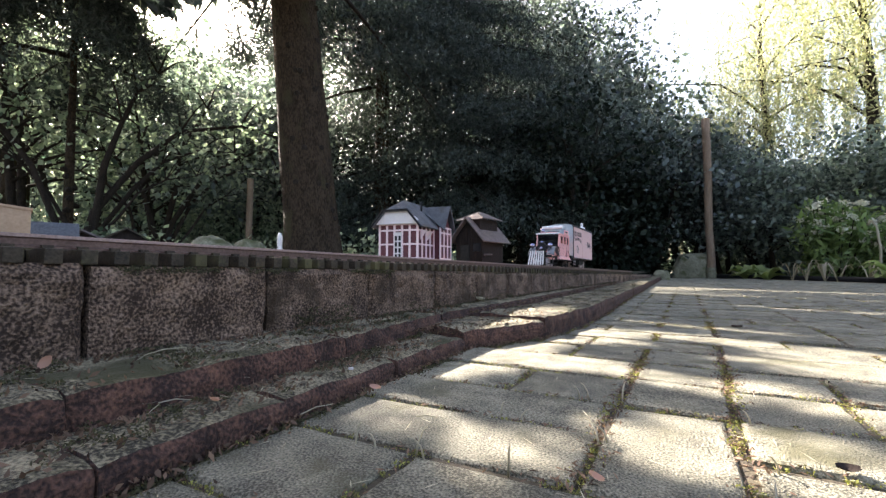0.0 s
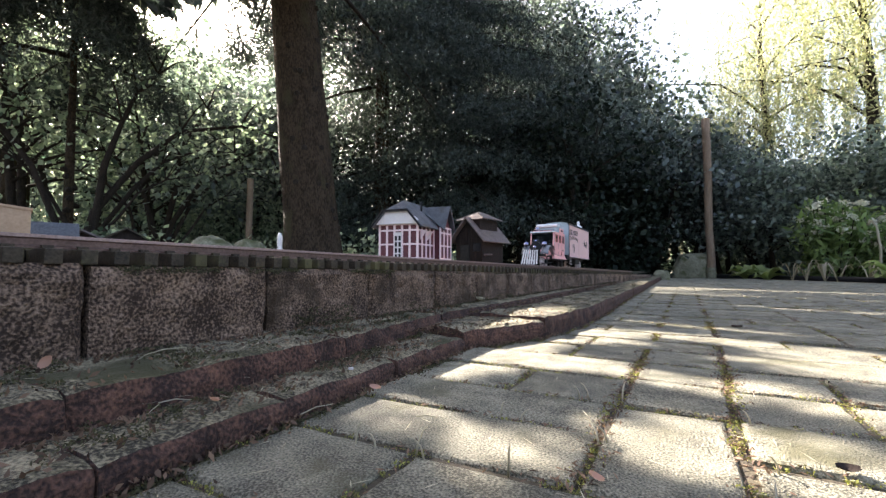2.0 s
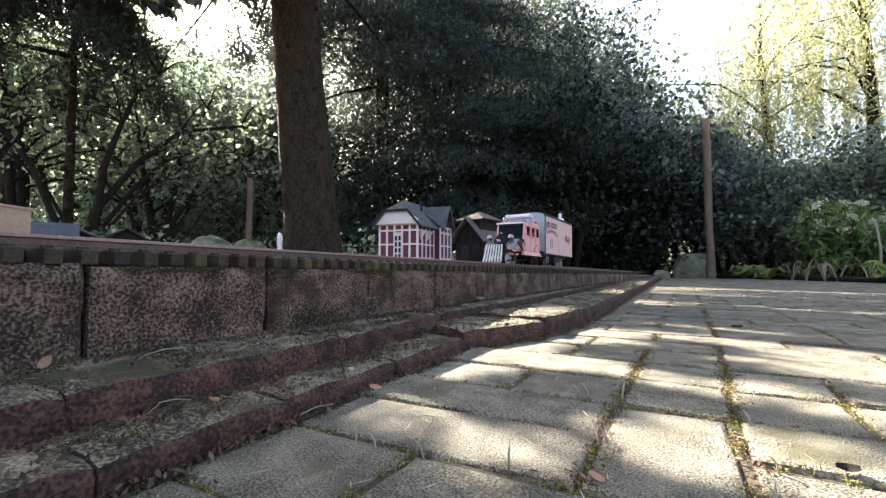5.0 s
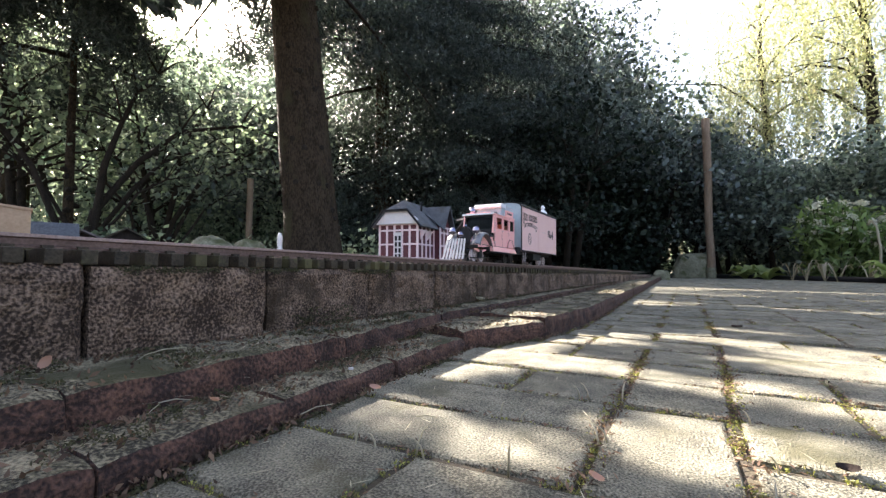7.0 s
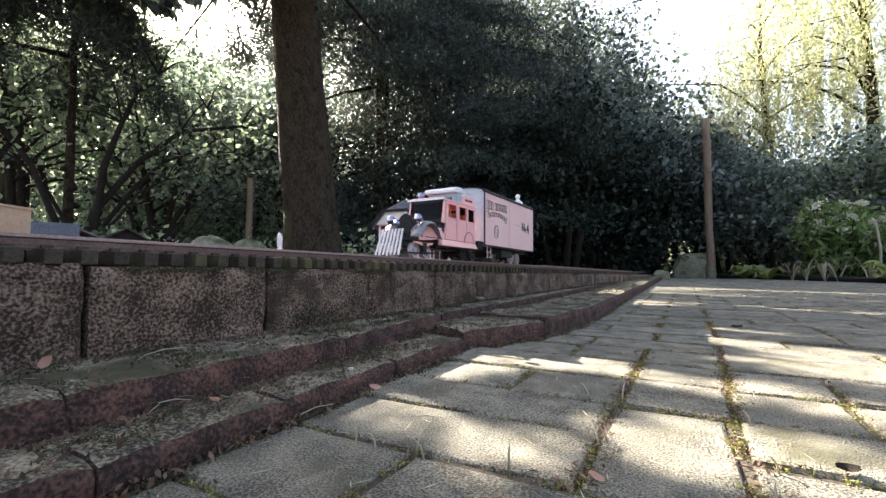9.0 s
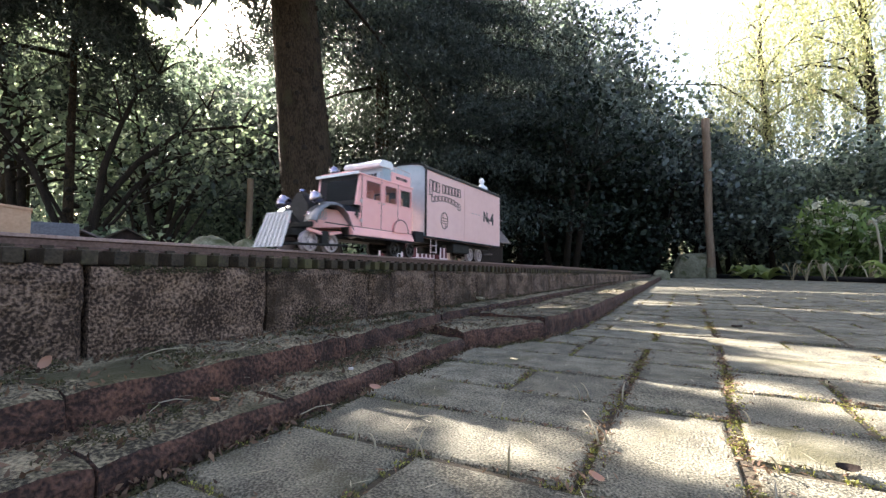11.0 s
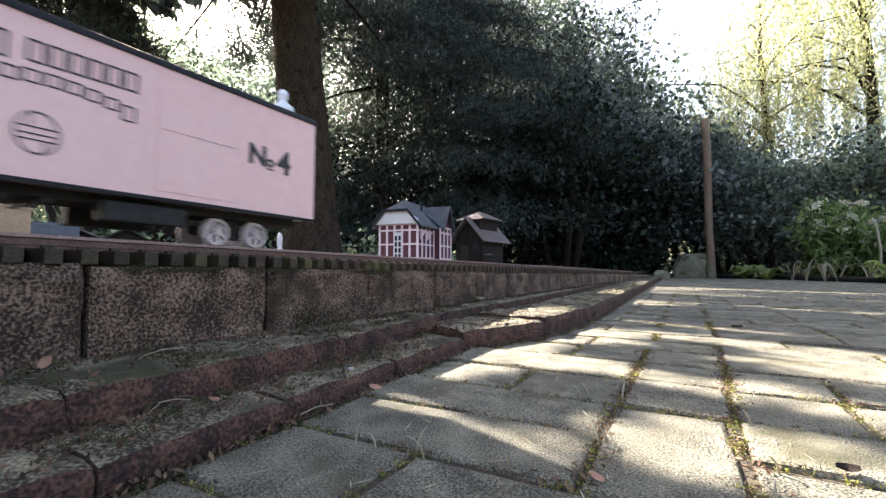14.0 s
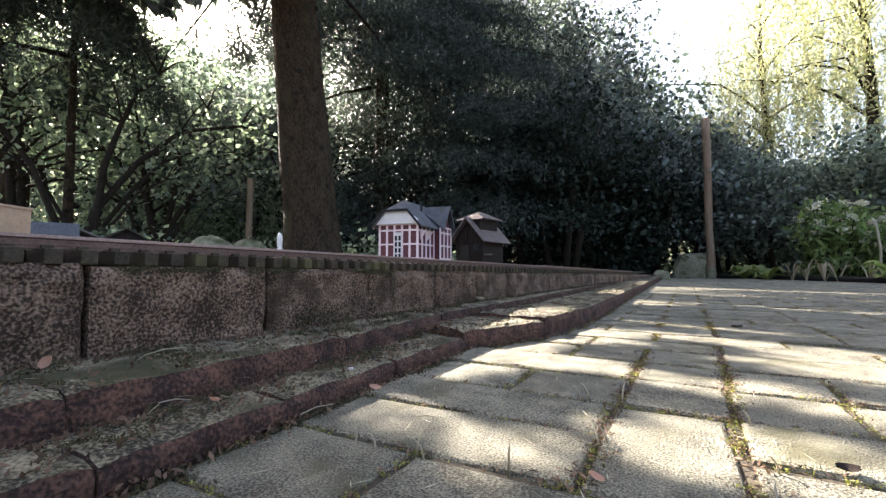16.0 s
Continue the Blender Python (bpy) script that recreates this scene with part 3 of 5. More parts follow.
# Bus
BH = 0.048
WIN = [(-0.1755, -0.136, 0.0975, 0.1285), (-0.123, -0.088, 0.0975, 0.1285), (-0.0755, -0.0415, 0.0975, 0.1285)]
for s in (-1, 1):
    bm = panel_with_windows(bmesh.new(), s * BH - (0.002 if s > 0 else 0), s * BH + (0 if s > 0 else 0.002), -0.188, -0.036, 0.042, 0.137, WIN)
    part("bus_side", bm, M_PINK, railcar, "pale pink bus side with three windows")
    for w in WIN:
        part("window_pane", boxed(s * BH - s * 0.0015 - 0.0003, s * BH - s * 0.0015 + 0.0003, w[0] - 0.001, w[1] + 0.001, w[2] - 0.001, w[3] + 0.001), M_GLASS, railcar, "glass pane").visible_shadow = False
        bm = bmesh.new()
        for a, b, c, d in ((w[0] - 0.0016, w[1] + 0.0016, w[2] - 0.0016, w[2]), (w[0] - 0.0016, w[1] + 0.0016, w[3], w[3] + 0.0016), (w[0] - 0.0016, w[0], w[2], w[3]), (w[1], w[1] + 0.0016, w[2], w[3])):
            box(bm, s * BH - 0.0004, s * BH + 0.0012, a, b, c, d)
        part("window_frame", bm, M_PINK, railcar)
    # skirt, running board and rear wheel arch
    part("skirt", prism(bmesh.new(), [(s * BH - s * 0.002, 0.0445), (s * (BH + 0.001), 0.0445), (s * (BH + 0.008), 0.031), (s * (BH + 0.007), 0.029), (s * BH - s * 0.002, 0.029)], "y", -0.215, -0.038), M_PINK, railcar, "flared pink skirt")
    part("running_board", boxed(s * 0.051 - 0.007, s * 0.051 + 0.007, -0.225, -0.04, 0.0268, 0.0292), M_BLACK, railcar)
    part("waist_line", boxed(s * BH - 0.001, s * BH + 0.0009, -0.27, -0.037, 0.0442, 0.0456), M_FRAME, railcar)
    bm = prism(bmesh.new(), [(-0.0775 + 0.0235 * math.cos(a), 0.0445 + 0.0245 * math.sin(a)) for a in [math.pi * i / 16 for i in range(17)]], "x", min(s * BH - s * 0.001, s * (BH + 0.0042)), max(s * BH - s * 0.001, s * (BH + 0.0042)))
    part("rear_wheel_cover", bm, M_PINK, railcar, "rounded rear wheel cover")
    bm = tube(bmesh.new(), [(s * (BH + 0.004), -0.0775 + 0.0238 * math.cos(a), 0.0445 + 0.0248 * math.sin(a)) for a in [math.pi * i / 16 for i in range(17)]], 0.0009, 6)
    part("cover_rim", bm, M_BLACK, railcar)
    for dy in (-0.137, -0.130):
        part("door_handle", boxed(s * (BH + 0.0012) - 0.0012, s * (BH + 0.0012) + 0.0012, dy - 0.0052 if dy < -0.133 else dy, dy if dy < -0.133 else dy + 0.0052, 0.0925, 0.0937), M_WHEEL, railcar)
    for dy in (-0.187, -0.1335, -0.083):
        part("door_gap", boxed(s * BH - 0.0002, s * BH + 0.0003, dy - 0.0004, dy + 0.0004, 0.046, 0.1365), M_FRAME, railcar)
    for zz in (0.054, 0.088):
        part("hinge", boxed(s * BH - 0.0003, s * BH + 0.0012, -0.191, -0.186, zz, zz + 0.0055), M_WHEEL, railcar)
on_side(part("number_sign", text_bm("4", 0.019, bold=0.0006), M_LETTER, railcar, "small black number 4"), BH + 0.0012, -0.2, 0.0655)
part("bus_back", boxed(-BH + 0.0022, BH - 0.0022, -0.038, -0.0362, 0.042, 0.1368), M_PINK, railcar)
part("bus_floor", boxed(-BH + 0.003, BH - 0.003, -0.198, -0.039, 0.046, 0.05), M_FRAME, railcar)
bm = bmesh.new()
for yy in (-0.155, -0.11, -0.065):
    for s in (-1, 1):
        box(bm, s * 0.022 - 0.015, s * 0.022 + 0.015, yy - 0.012, yy + 0.012, 0.05, 0.072, bevel=0.003)
        box(bm, s * 0.022 - 0.015, s * 0.022 + 0.015, yy + 0.008, yy + 0.014, 0.07, 0.117, bevel=0.003)
part("seats", bm, M_SEAT, railcar, "red seats, brightened as if sunlit")
# Translucent sheets added so the windows glow orange as if sunlit within.
for y0, y1 in ((-0.173, -0.137), (-0.124, -0.09), (-0.075, -0.066)):
    bm = bmesh.new()
    cols = [[bm.verts.new((-BH + 0.018 + 0.0012 * math.sin(i * 1.7), y0 + (y1 - y0) * i / 12, z)) for z in (0.08, 0.1335)] for i in range(13)]
    for p, q in zip(cols, cols[1:]):
        bm.faces.new((p[0], q[0], q[1], p[1]))
    part("curtain", bm, M_GLOWSHEET, railcar, "orange-red sheet added for the window glow", smooth=True)
# roof with front visor
bm = prism(bmesh.new(), [(-BH - 0.002, 0.137), (BH + 0.002, 0.137), (BH + 0.001, 0.139), (BH - 0.012, 0.1425), (-BH + 0.012, 0.1425), (-BH - 0.001, 0.139)], "y", -0.197, -0.034)
part("bus_roof", bm, M_PINK, railcar, "pale pink bus roof with front visor")
part("visor_edge", boxed(-BH - 0.002, BH + 0.002, -0.1992, -0.1968, 0.1358, 0.1405), M_WHITE, railcar)
# lining inside: orange for the window glow, dark to blacken the windscreen
part("ceiling_lining", boxed(-BH + 0.003, BH - 0.003, -0.189, -0.04, 0.1335, 0.136), M_SEAT, railcar, "headlining coloured for the window glow")
# Black sheet added behind the windscreen in place of interior shade.
part("front_partition", boxed(-BH + 0.004, BH - 0.004, -0.1765, -0.175, 0.086, 0.1332), M_BLACK, railcar, "black sheet added to darken the windscreen")
part("rear_lining", boxed(-BH + 0.003, BH - 0.003, -0.0415, -0.0395, 0.05, 0.133), M_FRAME, railcar)
part("dashboard", boxed(-BH + 0.004, BH - 0.004, -0.192, -0.178, 0.05, 0.086, bevel=0.003), M_FRAME, railcar)
# windscreen and pillars
for s in (-1, 1):
    part("pillar", prism(bmesh.new(), [(-0.191, 0.1368), (-0.186, 0.1368), (-0.186, 0.083), (-0.201, 0.083)], "x", min(s * BH, s * BH - s * 0.004), max(s * BH, s * BH - s * 0.004)), M_PINK, railcar)
bm = bmesh.new()
box(bm, -BH + 0.004, BH - 0.004, -0.1975, -0.1955, 0.083, 0.092)
box(bm, -BH + 0.004, BH - 0.004, -0.1935, -0.1915, 0.131, 0.1365)
part("windscreen_frame", bm, M_BLACK, railcar, "thin black windscreen frame")
part("windscreen", prism(bmesh.new(), [(-0.1965, 0.092), (-0.1958, 0.092), (-0.1928, 0.131), (-0.1935, 0.131)], "x", -BH + 0.004, BH - 0.004), M_GLASSDIM, railcar, "windscreen glass").visible_shadow = False
# bonnet, cowl, radiator
bm = bmesh.new()
secs = [(-0.187, 0.047, 0.045, 0.0855), (-0.208, 0.0475, 0.044, 0.0855), (-0.224, 0.036, 0.042, 0.086), (-0.246, 0.0255, 0.040, 0.0865), (-0.271, 0.0215, 0.038, 0.0865)]
rings = []
for yy, hw, zb, zt in secs:
    rings.append([bm.verts.new((x, yy, z)) for x, z in [(-hw, zb), (-hw, zt - 0.016), (-hw * 0.86, zt - 0.006), (-hw * 0.5, zt - 0.0012), (0, zt), (hw * 0.5, zt - 0.0012), (hw * 0.86, zt - 0.006), (hw, zt - 0.016), (hw, zb)]])
for a, b in zip(rings, rings[1:]):
    for k in range(8):
        bm.faces.new((a[k], a[k + 1], b[k + 1], b[k]))
    bm.faces.new((a[8], a[0], b[0], b[8]))
bm.faces.new(rings[0])
bm.faces.new(rings[-1][::-1])
bmesh.ops.recalc_face_normals(bm, faces=bm.faces)
bonnet = part("bonnet", bm, M_PINK, railcar, "pink bonnet sides under a glossy black top")
bonnet.data.materials.append(M_BLACK)
for f in bonnet.data.polygons:
    f.material_index = int(f.normal.z > 0.25)
for s in (-1, 1):
    for k in range(9):
        yy = -0.282 + k * 0.0055
        part("louvre", boxed(s * 0.0245 - 0.001, s * 0.0245 + 0.001, yy, yy + 0.0022, 0.052, 0.070), M_SILVER, railcar)
part("bonnet_hinge", tube(bmesh.new(), [(0, -0.290, 0.0868), (0, -0.235, 0.0866), (0, -0.202, 0.0862)], 0.0011, 6), M_BLACK, railcar)
rad = [(0.025 * math.sin(a) * (1 - 0.12 * (math.cos(a) < -0.5)), 0.0645 - 0.031 * math.cos(a)) for a in [math.tau * i / 28 for i in range(28)]]
part("radiator_shell", prism(bmesh.new(), rad, "y", -0.2985, -0.2905), M_BLACK, railcar, "black radiator shell")
part("radiator_grille", prism(bmesh.new(), [(x * 0.86, 0.0625 + (z - 0.0625) * 0.88) for x, z in rad], "y", -0.3005, -0.2984), M_BLACK, railcar, "black radiator grille")
part("radiator_cap", lathe(bmesh.new(), [(0.003, 0.0945), (0.0042, 0.0965), (0.0036, 0.1), (0.001, 0.101)], 12, "z"), M_CHROME, railcar).matrix_basis = pose(0, -0.2945, 0)
# sweeping fenders with their lamps
for s in (-1, 1):
    path = [(-0.3035, 0.046), (-0.300, 0.0565), (-0.291, 0.0685), (-0.277, 0.0765), (-0.262, 0.0785), (-0.248, 0.0755), (-0.237, 0.0665), (-0.229, 0.053), (-0.221, 0.040), (-0.211, 0.0315), (-0.197, 0.0285)]
    bm = bmesh.new()
    rows = []
    for yy, zz in path:
        xin, xout = s * 0.0235, s * 0.0535
        rows.append([bm.verts.new(v) for v in ((xin, yy, zz - 0.001), (s * 0.038, yy, zz + 0.0022), (xout - s * 0.004, yy, zz + 0.0008), (xout, yy, zz - 0.0042), (xout - s * 0.0012, yy, zz - 0.0044), (xout - s * 0.005, yy, zz - 0.001), (s * 0.038, yy, zz + 0.0004), (xin, yy, zz - 0.003))])
    for a, b in zip(rows, rows[1:]):
        for k in range(8):
            bm.faces.new((a[k], a[(k + 1) % 8], b[(k + 1) % 8], b[k]))
    bm.faces.new(rows[0])
    bm.faces.new(rows[-1][::-1])
    bmesh.ops.recalc_face_normals(bm, faces=bm.faces)
    part("fender", bm, M_FENDER, railcar, "dark grey sweeping front fender", smooth=True)
    part("fender_inner", prism(bmesh.new(), [(p[0], p[1] - 0.002) for p in path[1:9]] + [(-0.228, 0.045), (-0.29, 0.045)], "x", min(s * 0.022, s * 0.024), max(s * 0.022, s * 0.024)), M_PINK, railcar)
    lamp = part("headlamp", lathe(bmesh.new(), [(0.002, 0.016), (0.0055, 0.012), (0.0088, 0.004), (0.0095, -0.002), (0.0098, -0.0035), (0.0085, -0.0045), (0.001, -0.0055)], 20), M_CHROME, railcar, "chromed headlamp", smooth=True)
    lamp.matrix_basis = pose(s * 0.036, -0.292, 0.0835)
    part("lamp_stalk", tube(bmesh.new(), [(s * 0.036, -0.276, 0.066), (s * 0.036, -0.277, 0.076)], 0.0018, 8), M_FRAME, railcar)
    part("marker_lamp", lathe(bmesh.new(), [(0.001, 0.006), (0.0035, 0.003), (0.004, -0.003), (0.001, -0.0045)], 14), M_CHROME, railcar).matrix_basis = pose(s * 0.030, -0.304, 0.056)
# rooftop luggage compartment with sign panels
part("roof_box", boxed(-0.041, 0.041, -0.122, -0.098, 0.1415, 0.165, bevel=0.001), M_SILVER, railcar, "blue-grey roof sign box")
bm = prism(bmesh.new(), [(-0.134, 0.1655), (-0.135, 0.1705), (-0.131, 0.1755), (-0.124, 0.1775), (-0.100, 0.1775), (-0.096, 0.175), (-0.095, 0.165), (-0.132, 0.164)], "x", -0.044, 0.044)
part("roof_box_lid", bm, M_WHITE, railcar, "white rounded roof box lid")
part("sign_panel", boxed(-0.037, 0.037, -0.1245, -0.1215, 0.1435, 0.1555, bevel=0.0008), M_SILVER, railcar)
for k in range(8):
    x = -0.030 + k * 0.0076
    part("sign_bar", boxed(x, x + 0.005, -0.1252, -0.1244, 0.1465, 0.1535), M_BLACK, railcar)
lamp = part("roof_lamp", lathe(bmesh.new(), [(0.002, 0.01), (0.006, 0.006), (0.008, -0.002), (0.0082, -0.005), (0.001, -0.0058)], 20), M_CHROME, railcar, "chromed roof lamp", smooth=True)
lamp.matrix_basis = pose(-0.026, -0.178, 0.1515) @ Matrix.Scale(1.2, 4)
part("lamp_stalk", tube(bmesh.new(), [(-0.026, -0.176, 0.1405), (-0.026, -0.176, 0.149)], 0.002, 8), M_FRAME, railcar)
for s in (-1, 1):
    part("roof_side_panel", boxed(s * 0.043 - 0.001, s * 0.043 + 0.001, -0.098, -0.036, 0.1405, 0.160), M_PINK, railcar, "pink roof rack side")
    for k in range(6):
        part("sign_bar", boxed(s * 0.044 - 0.0004, s * 0.044 + 0.0006, -0.084 + k * 0.0062, -0.0798 + k * 0.0062, 0.148, 0.1535), M_LETTER, railcar)
    part("rack_rail", tube(bmesh.new(), [(s * 0.043, -0.098, 0.171), (s * 0.043, -0.034, 0.1685)], 0.0009, 6), M_WHEEL, railcar)
    for yy in (-0.085, -0.06, -0.036):
        part("rack_post", tube(bmesh.new(), [(s * 0.043, yy, 0.159), (s * 0.043, yy, 0.1698)], 0.0007, 6), M_WHEEL, railcar)
part("rack_load", boxed(-0.03, 0.03, -0.095, -0.05, 0.1425, 0.157, bevel=0.003), M_WHITE, railcar)
# frame, pilot and bumper
part("bus_frame", boxed(-0.02, 0.02, -0.31, -0.01, 0.024, 0.034), M_FRAME, railcar)
part("bumper_beam", boxed(-0.046, 0.046, -0.318, -0.312, 0.036, 0.044, bevel=0.001), M_FRAME, railcar)
for s in (-1, 1):
    part("side_bar", tube(bmesh.new(), [(s * 0.04, -0.345, 0.009), (s * 0.043, -0.30, 0.010), (s * 0.043, -0.235, 0.012)], 0.0018, 8), M_FRAME, railcar)
    part("spring", prism(bmesh.new(), [(-0.312, 0.031), (-0.278, 0.0245), (-0.243, 0.031), (-0.243, 0.035), (-0.278, 0.0305), (-0.312, 0.035)], "x", min(s * 0.034, s * 0.039), max(s * 0.034, s * 0.039)), M_PINK, railcar)
    part("axle_box", boxed(s * 0.036 - 0.004, s * 0.036 + 0.004, -0.285, -0.27, 0.012, 0.032, bevel=0.001), M_FRAME, railcar)
pilot = part("pilot_frame", bmesh.new(), M_FRAME, railcar, "black frame of the slatted pilot")
bm = bmesh.new()
box(bm, -0.03, 0.03, -0.3495, -0.3455, 0.005, 0.010, bevel=0.001)
box(bm, -0.025, 0.025, -0.3305, -0.3265, 0.055, 0.059, bevel=0.001)
for s in (-1, 1):
    tube(bm, [(s * 0.03, -0.347, 0.009), (s * 0.03, -0.316, 0.012), (s * 0.024, -0.31, 0.04)], 0.002, 6)
    tube(bm, [(s * 0.023, -0.329, 0.057), (s * 0.024, -0.31, 0.04)], 0.002, 6)
bm.to_mesh(pilot.data)
bm.free()
for k in range(7):
    f = (k - 3) / 3
    bm = bmesh.new()
    low, high = [], []
    for x, y, z, w in ((f * 0.029, -0.352, 0.005, 0.0026), (f * 0.027, -0.341, 0.034, 0.0024), (f * 0.025, -0.332, 0.06, 0.0022)):
        low.append([bm.verts.new((x - w, y, z)), bm.verts.new((x + w, y, z))])
        high.append([bm.verts.new((x - w, y + 0.002, z)), bm.verts.new((x + w, y + 0.002, z))])
    for i in (0, 1):
        bm.faces.new((low[i][0], low[i][1], low[i + 1][1], low[i + 1][0]))
        bm.faces.new((high[i][1], high[i][0], high[i + 1][0], high[i + 1][1]))
        for q in (0, 1):
            bm.faces.new((low[i][q], low[i + 1][q], high[i + 1][q], high[i][q]))
    bm.faces.new((low[2][0], low[2][1], high[2][1], high[2][0]))
    bm.faces.new((low[0][1], low[0][0], high[0][0], high[0][1]))
    bmesh.ops.recalc_face_normals(bm, faces=bm.faces)
    part("slat", bm, M_STATIONWALL, pilot, "flat white pilot slat")
part("pilot_lamp", lathe(bmesh.new(), [(0.002, 0.008), (0.006, 0.004), (0.0075, -0.003), (0.001, -0.005)], 18), M_CHROME, railcar, smooth=True).matrix_basis = pose(0.012, -0.335, 0.069)
# the front end is set back on its frame
SET_BACK = {"fender": 0.012, "fender_inner": 0.012, "headlamp": 0.012, "radiator_shell": 0.02, "radiator_grille": 0.02, "radiator_cap": 0.02, "louvre": 0.018, "bonnet_hinge": 0.018,
            "marker_lamp": 0.02, "bumper_beam": 0.02, "side_bar": 0.02, "spring": 0.017, "axle_box": 0.017, "pilot_frame": 0.02, "pilot_lamp": 0.01}
for ob in railcar.children:
    ob.location.y += SET_BACK.get(ob.name.split(".")[0], 0.0)
pilot.location.x -= 0.008
WHEELS = [(wheelset(railcar, y, r), y, r) for y, r in ((-0.283, 0.0155), (-0.239, 0.0155), (-0.068, 0.0145), (-0.014, 0.0145), (0.259, 0.0165), (0.3135, 0.0165))]

# Where the van's front wall stands along the track, second by second
RUN = [(0, 1.995), (0.5, 1.986), (1, 1.970), (1.5, 1.946), (2, 1.920), (2.5, 1.888), (3, 1.848), (3.5, 1.797), (4, 1.727), (4.5, 1.650), (5, 1.580), (5.5, 1.517), (6, 1.460), (6.5, 1.397), (7, 1.332), (7.5, 1.264), (8, 1.193), (8.5, 1.121), (9, 1.055), (9.5, 0.990), (10, 0.922), (10.5, 0.848), (11, 0.768), (11.5, 0.680), (12, 0.584), (12.5, 0.487), (13, 0.362), (13.5, 0.226), (14, 0.076), (14.5, -0.073), (15, -0.224), (15.5, -0.380), (16, -0.540)]


def run_at(t):
    """Smooth through the table."""
    i = min(int(t * 2), 31)
    f = t * 2 - i
    p = [RUN[min(max(j, 0), 32)][1] for j in (i - 1, i, i + 1, i + 2)]
    m0, m1 = (p[2] - p[0]) / 2, (p[3] - p[1]) / 2
    return (2 * f**3 - 3 * f**2 + 1) * p[1] + (f**3 - 2 * f**2 + f) * m0 + (3 * f**2 - 2 * f**3) * p[2] + (f**3 - f**2) * m1


def motions():
    rows = []
    for i in range(161):
        y = run_at(i / 10)
        rows.append((i / 10, pose(track_x(y), y, rail_z(y), -0.716, 0, -1.32)))
    walk(railcar, rows)
    for ws, y, r in WHEELS:
        walk(ws, [(i / 15, pose(0, y, r, math.degrees((run_at(0) - run_at(i / 15)) / r))) for i in range(241)])


# The wood and garden behind
NR = np.random.default_rng(5)


def stem(name, pts, radii, material, parent=None, label="", seg=8):
    return part(name, tube(bmesh.new(), pts, radii, seg), material, parent, label, smooth=True)


def limbs(root, rnd, base, top, count, reach, r0, lo=0.25, rise=0.3):
    """Bent limbs that leave a trunk line between base and top; returns points along them."""
    tips = []
    for i in range(count):
        f = lo + (1 - lo) * (i + rnd.random()) / count
        p = Vector(base).lerp(Vector(top), f)
        a = rnd.uniform(0, math.tau)
        q = p + Vector((math.cos(a), math.sin(a), 0)) * reach * rnd.uniform(0.5, 1.0) * (1.15 - 0.6 * f) + Vector((0, 0, rise * reach * rnd.uniform(0.2, 1.2)))
        mid = p.lerp(q, 0.5) + Vector((rnd.uniform(-0.12, 0.12), rnd.uniform(-0.12, 0.12), 0.12)) * reach
        pts = [p, p.lerp(mid, 0.5) + Vector((0, 0, 0.03 * reach)), mid, mid.lerp(q, 0.5), q]
        r = r0 * (1 - 0.6 * f)
        part("limb", tube(bmesh.new(), pts, [r, r * 0.8, r * 0.6, r * 0.4, r * 0.2], 5), M_TWIG, root)
        tips += [mid, mid.lerp(q, 0.5), q, q + Vector((rnd.uniform(-0.2, 0.2), rnd.uniform(-0.2, 0.2), rnd.uniform(-0.1, 0.25))) * reach]
    return tips


def broadleaf(label, foot, height, reach, count, leaf, material, seed, trunk=0.07, per=34, puff=0.15, lean=(0, 0), start=0.2, stems=1, name="tree", category="tree"):
    rnd = random.Random(seed)
    nr = np.random.default_rng(seed)
    root = new(name)
    root.location = foot
    tagged(root, label, category)
    tips = []
    for k in range(stems):
        sp = Vector((rnd.uniform(-0.3, 0.3), rnd.uniform(-0.3, 0.3), 0)) * (stems > 1)
        top = Vector((lean[0], lean[1], height)) + sp * 3
        mid = (sp + top) / 2 + Vector((rnd.uniform(-0.1, 0.1), rnd.uniform(-0.1, 0.1), 0)) * height * 0.4
        pts = [sp + Vector((0, 0, -0.1)), sp.lerp(mid, 0.5), mid, mid.lerp(top, 0.5), top]
        part("trunk", tube(bmesh.new(), pts, [trunk * 1.25, trunk, trunk * 0.8, trunk * 0.5, trunk * 0.15], 8), M_TWIG, root, "dark trunk", smooth=True)
        tips += limbs(root, rnd, pts[1], top, count // stems, reach, trunk * 0.5, lo=start)
    pts = clumps(nr, [tuple(t) for t in tips], per, puff * reach)
    crown = quads("crown", leaves(nr, pts, leaf, leaf * 0.62), material, root)
    return root


SIDE = np.array((0.374, 0.927))
# lanes of light on the paving: from, to across the sun's course; from, to along it
GAPS = ((0.215, 0.25, -9, -0.16), (0.35, 0.465, -9, -0.37), (0.315, 0.43, -0.26, 9), (0.575, 0.645, -9, -0.46), (0.515, 0.583, -0.52, 9), (0.71, 0.93, -9, -0.34), (0.87, 0.95, -0.35, -0.28), (0.70, 0.965, -0.29, 9),
        (1.09, 1.10, -9, 9), (1.22, 1.25, -9, 9), (1.38, 1.40, -9, 9), (1.56, 1.86, -9, -0.64), (1.80, 1.93, -0.6, 9), (2.06, 2.09, -9, 9), (2.5, 2.6, -9, 9), (3.2, 3.35, -9, 9))


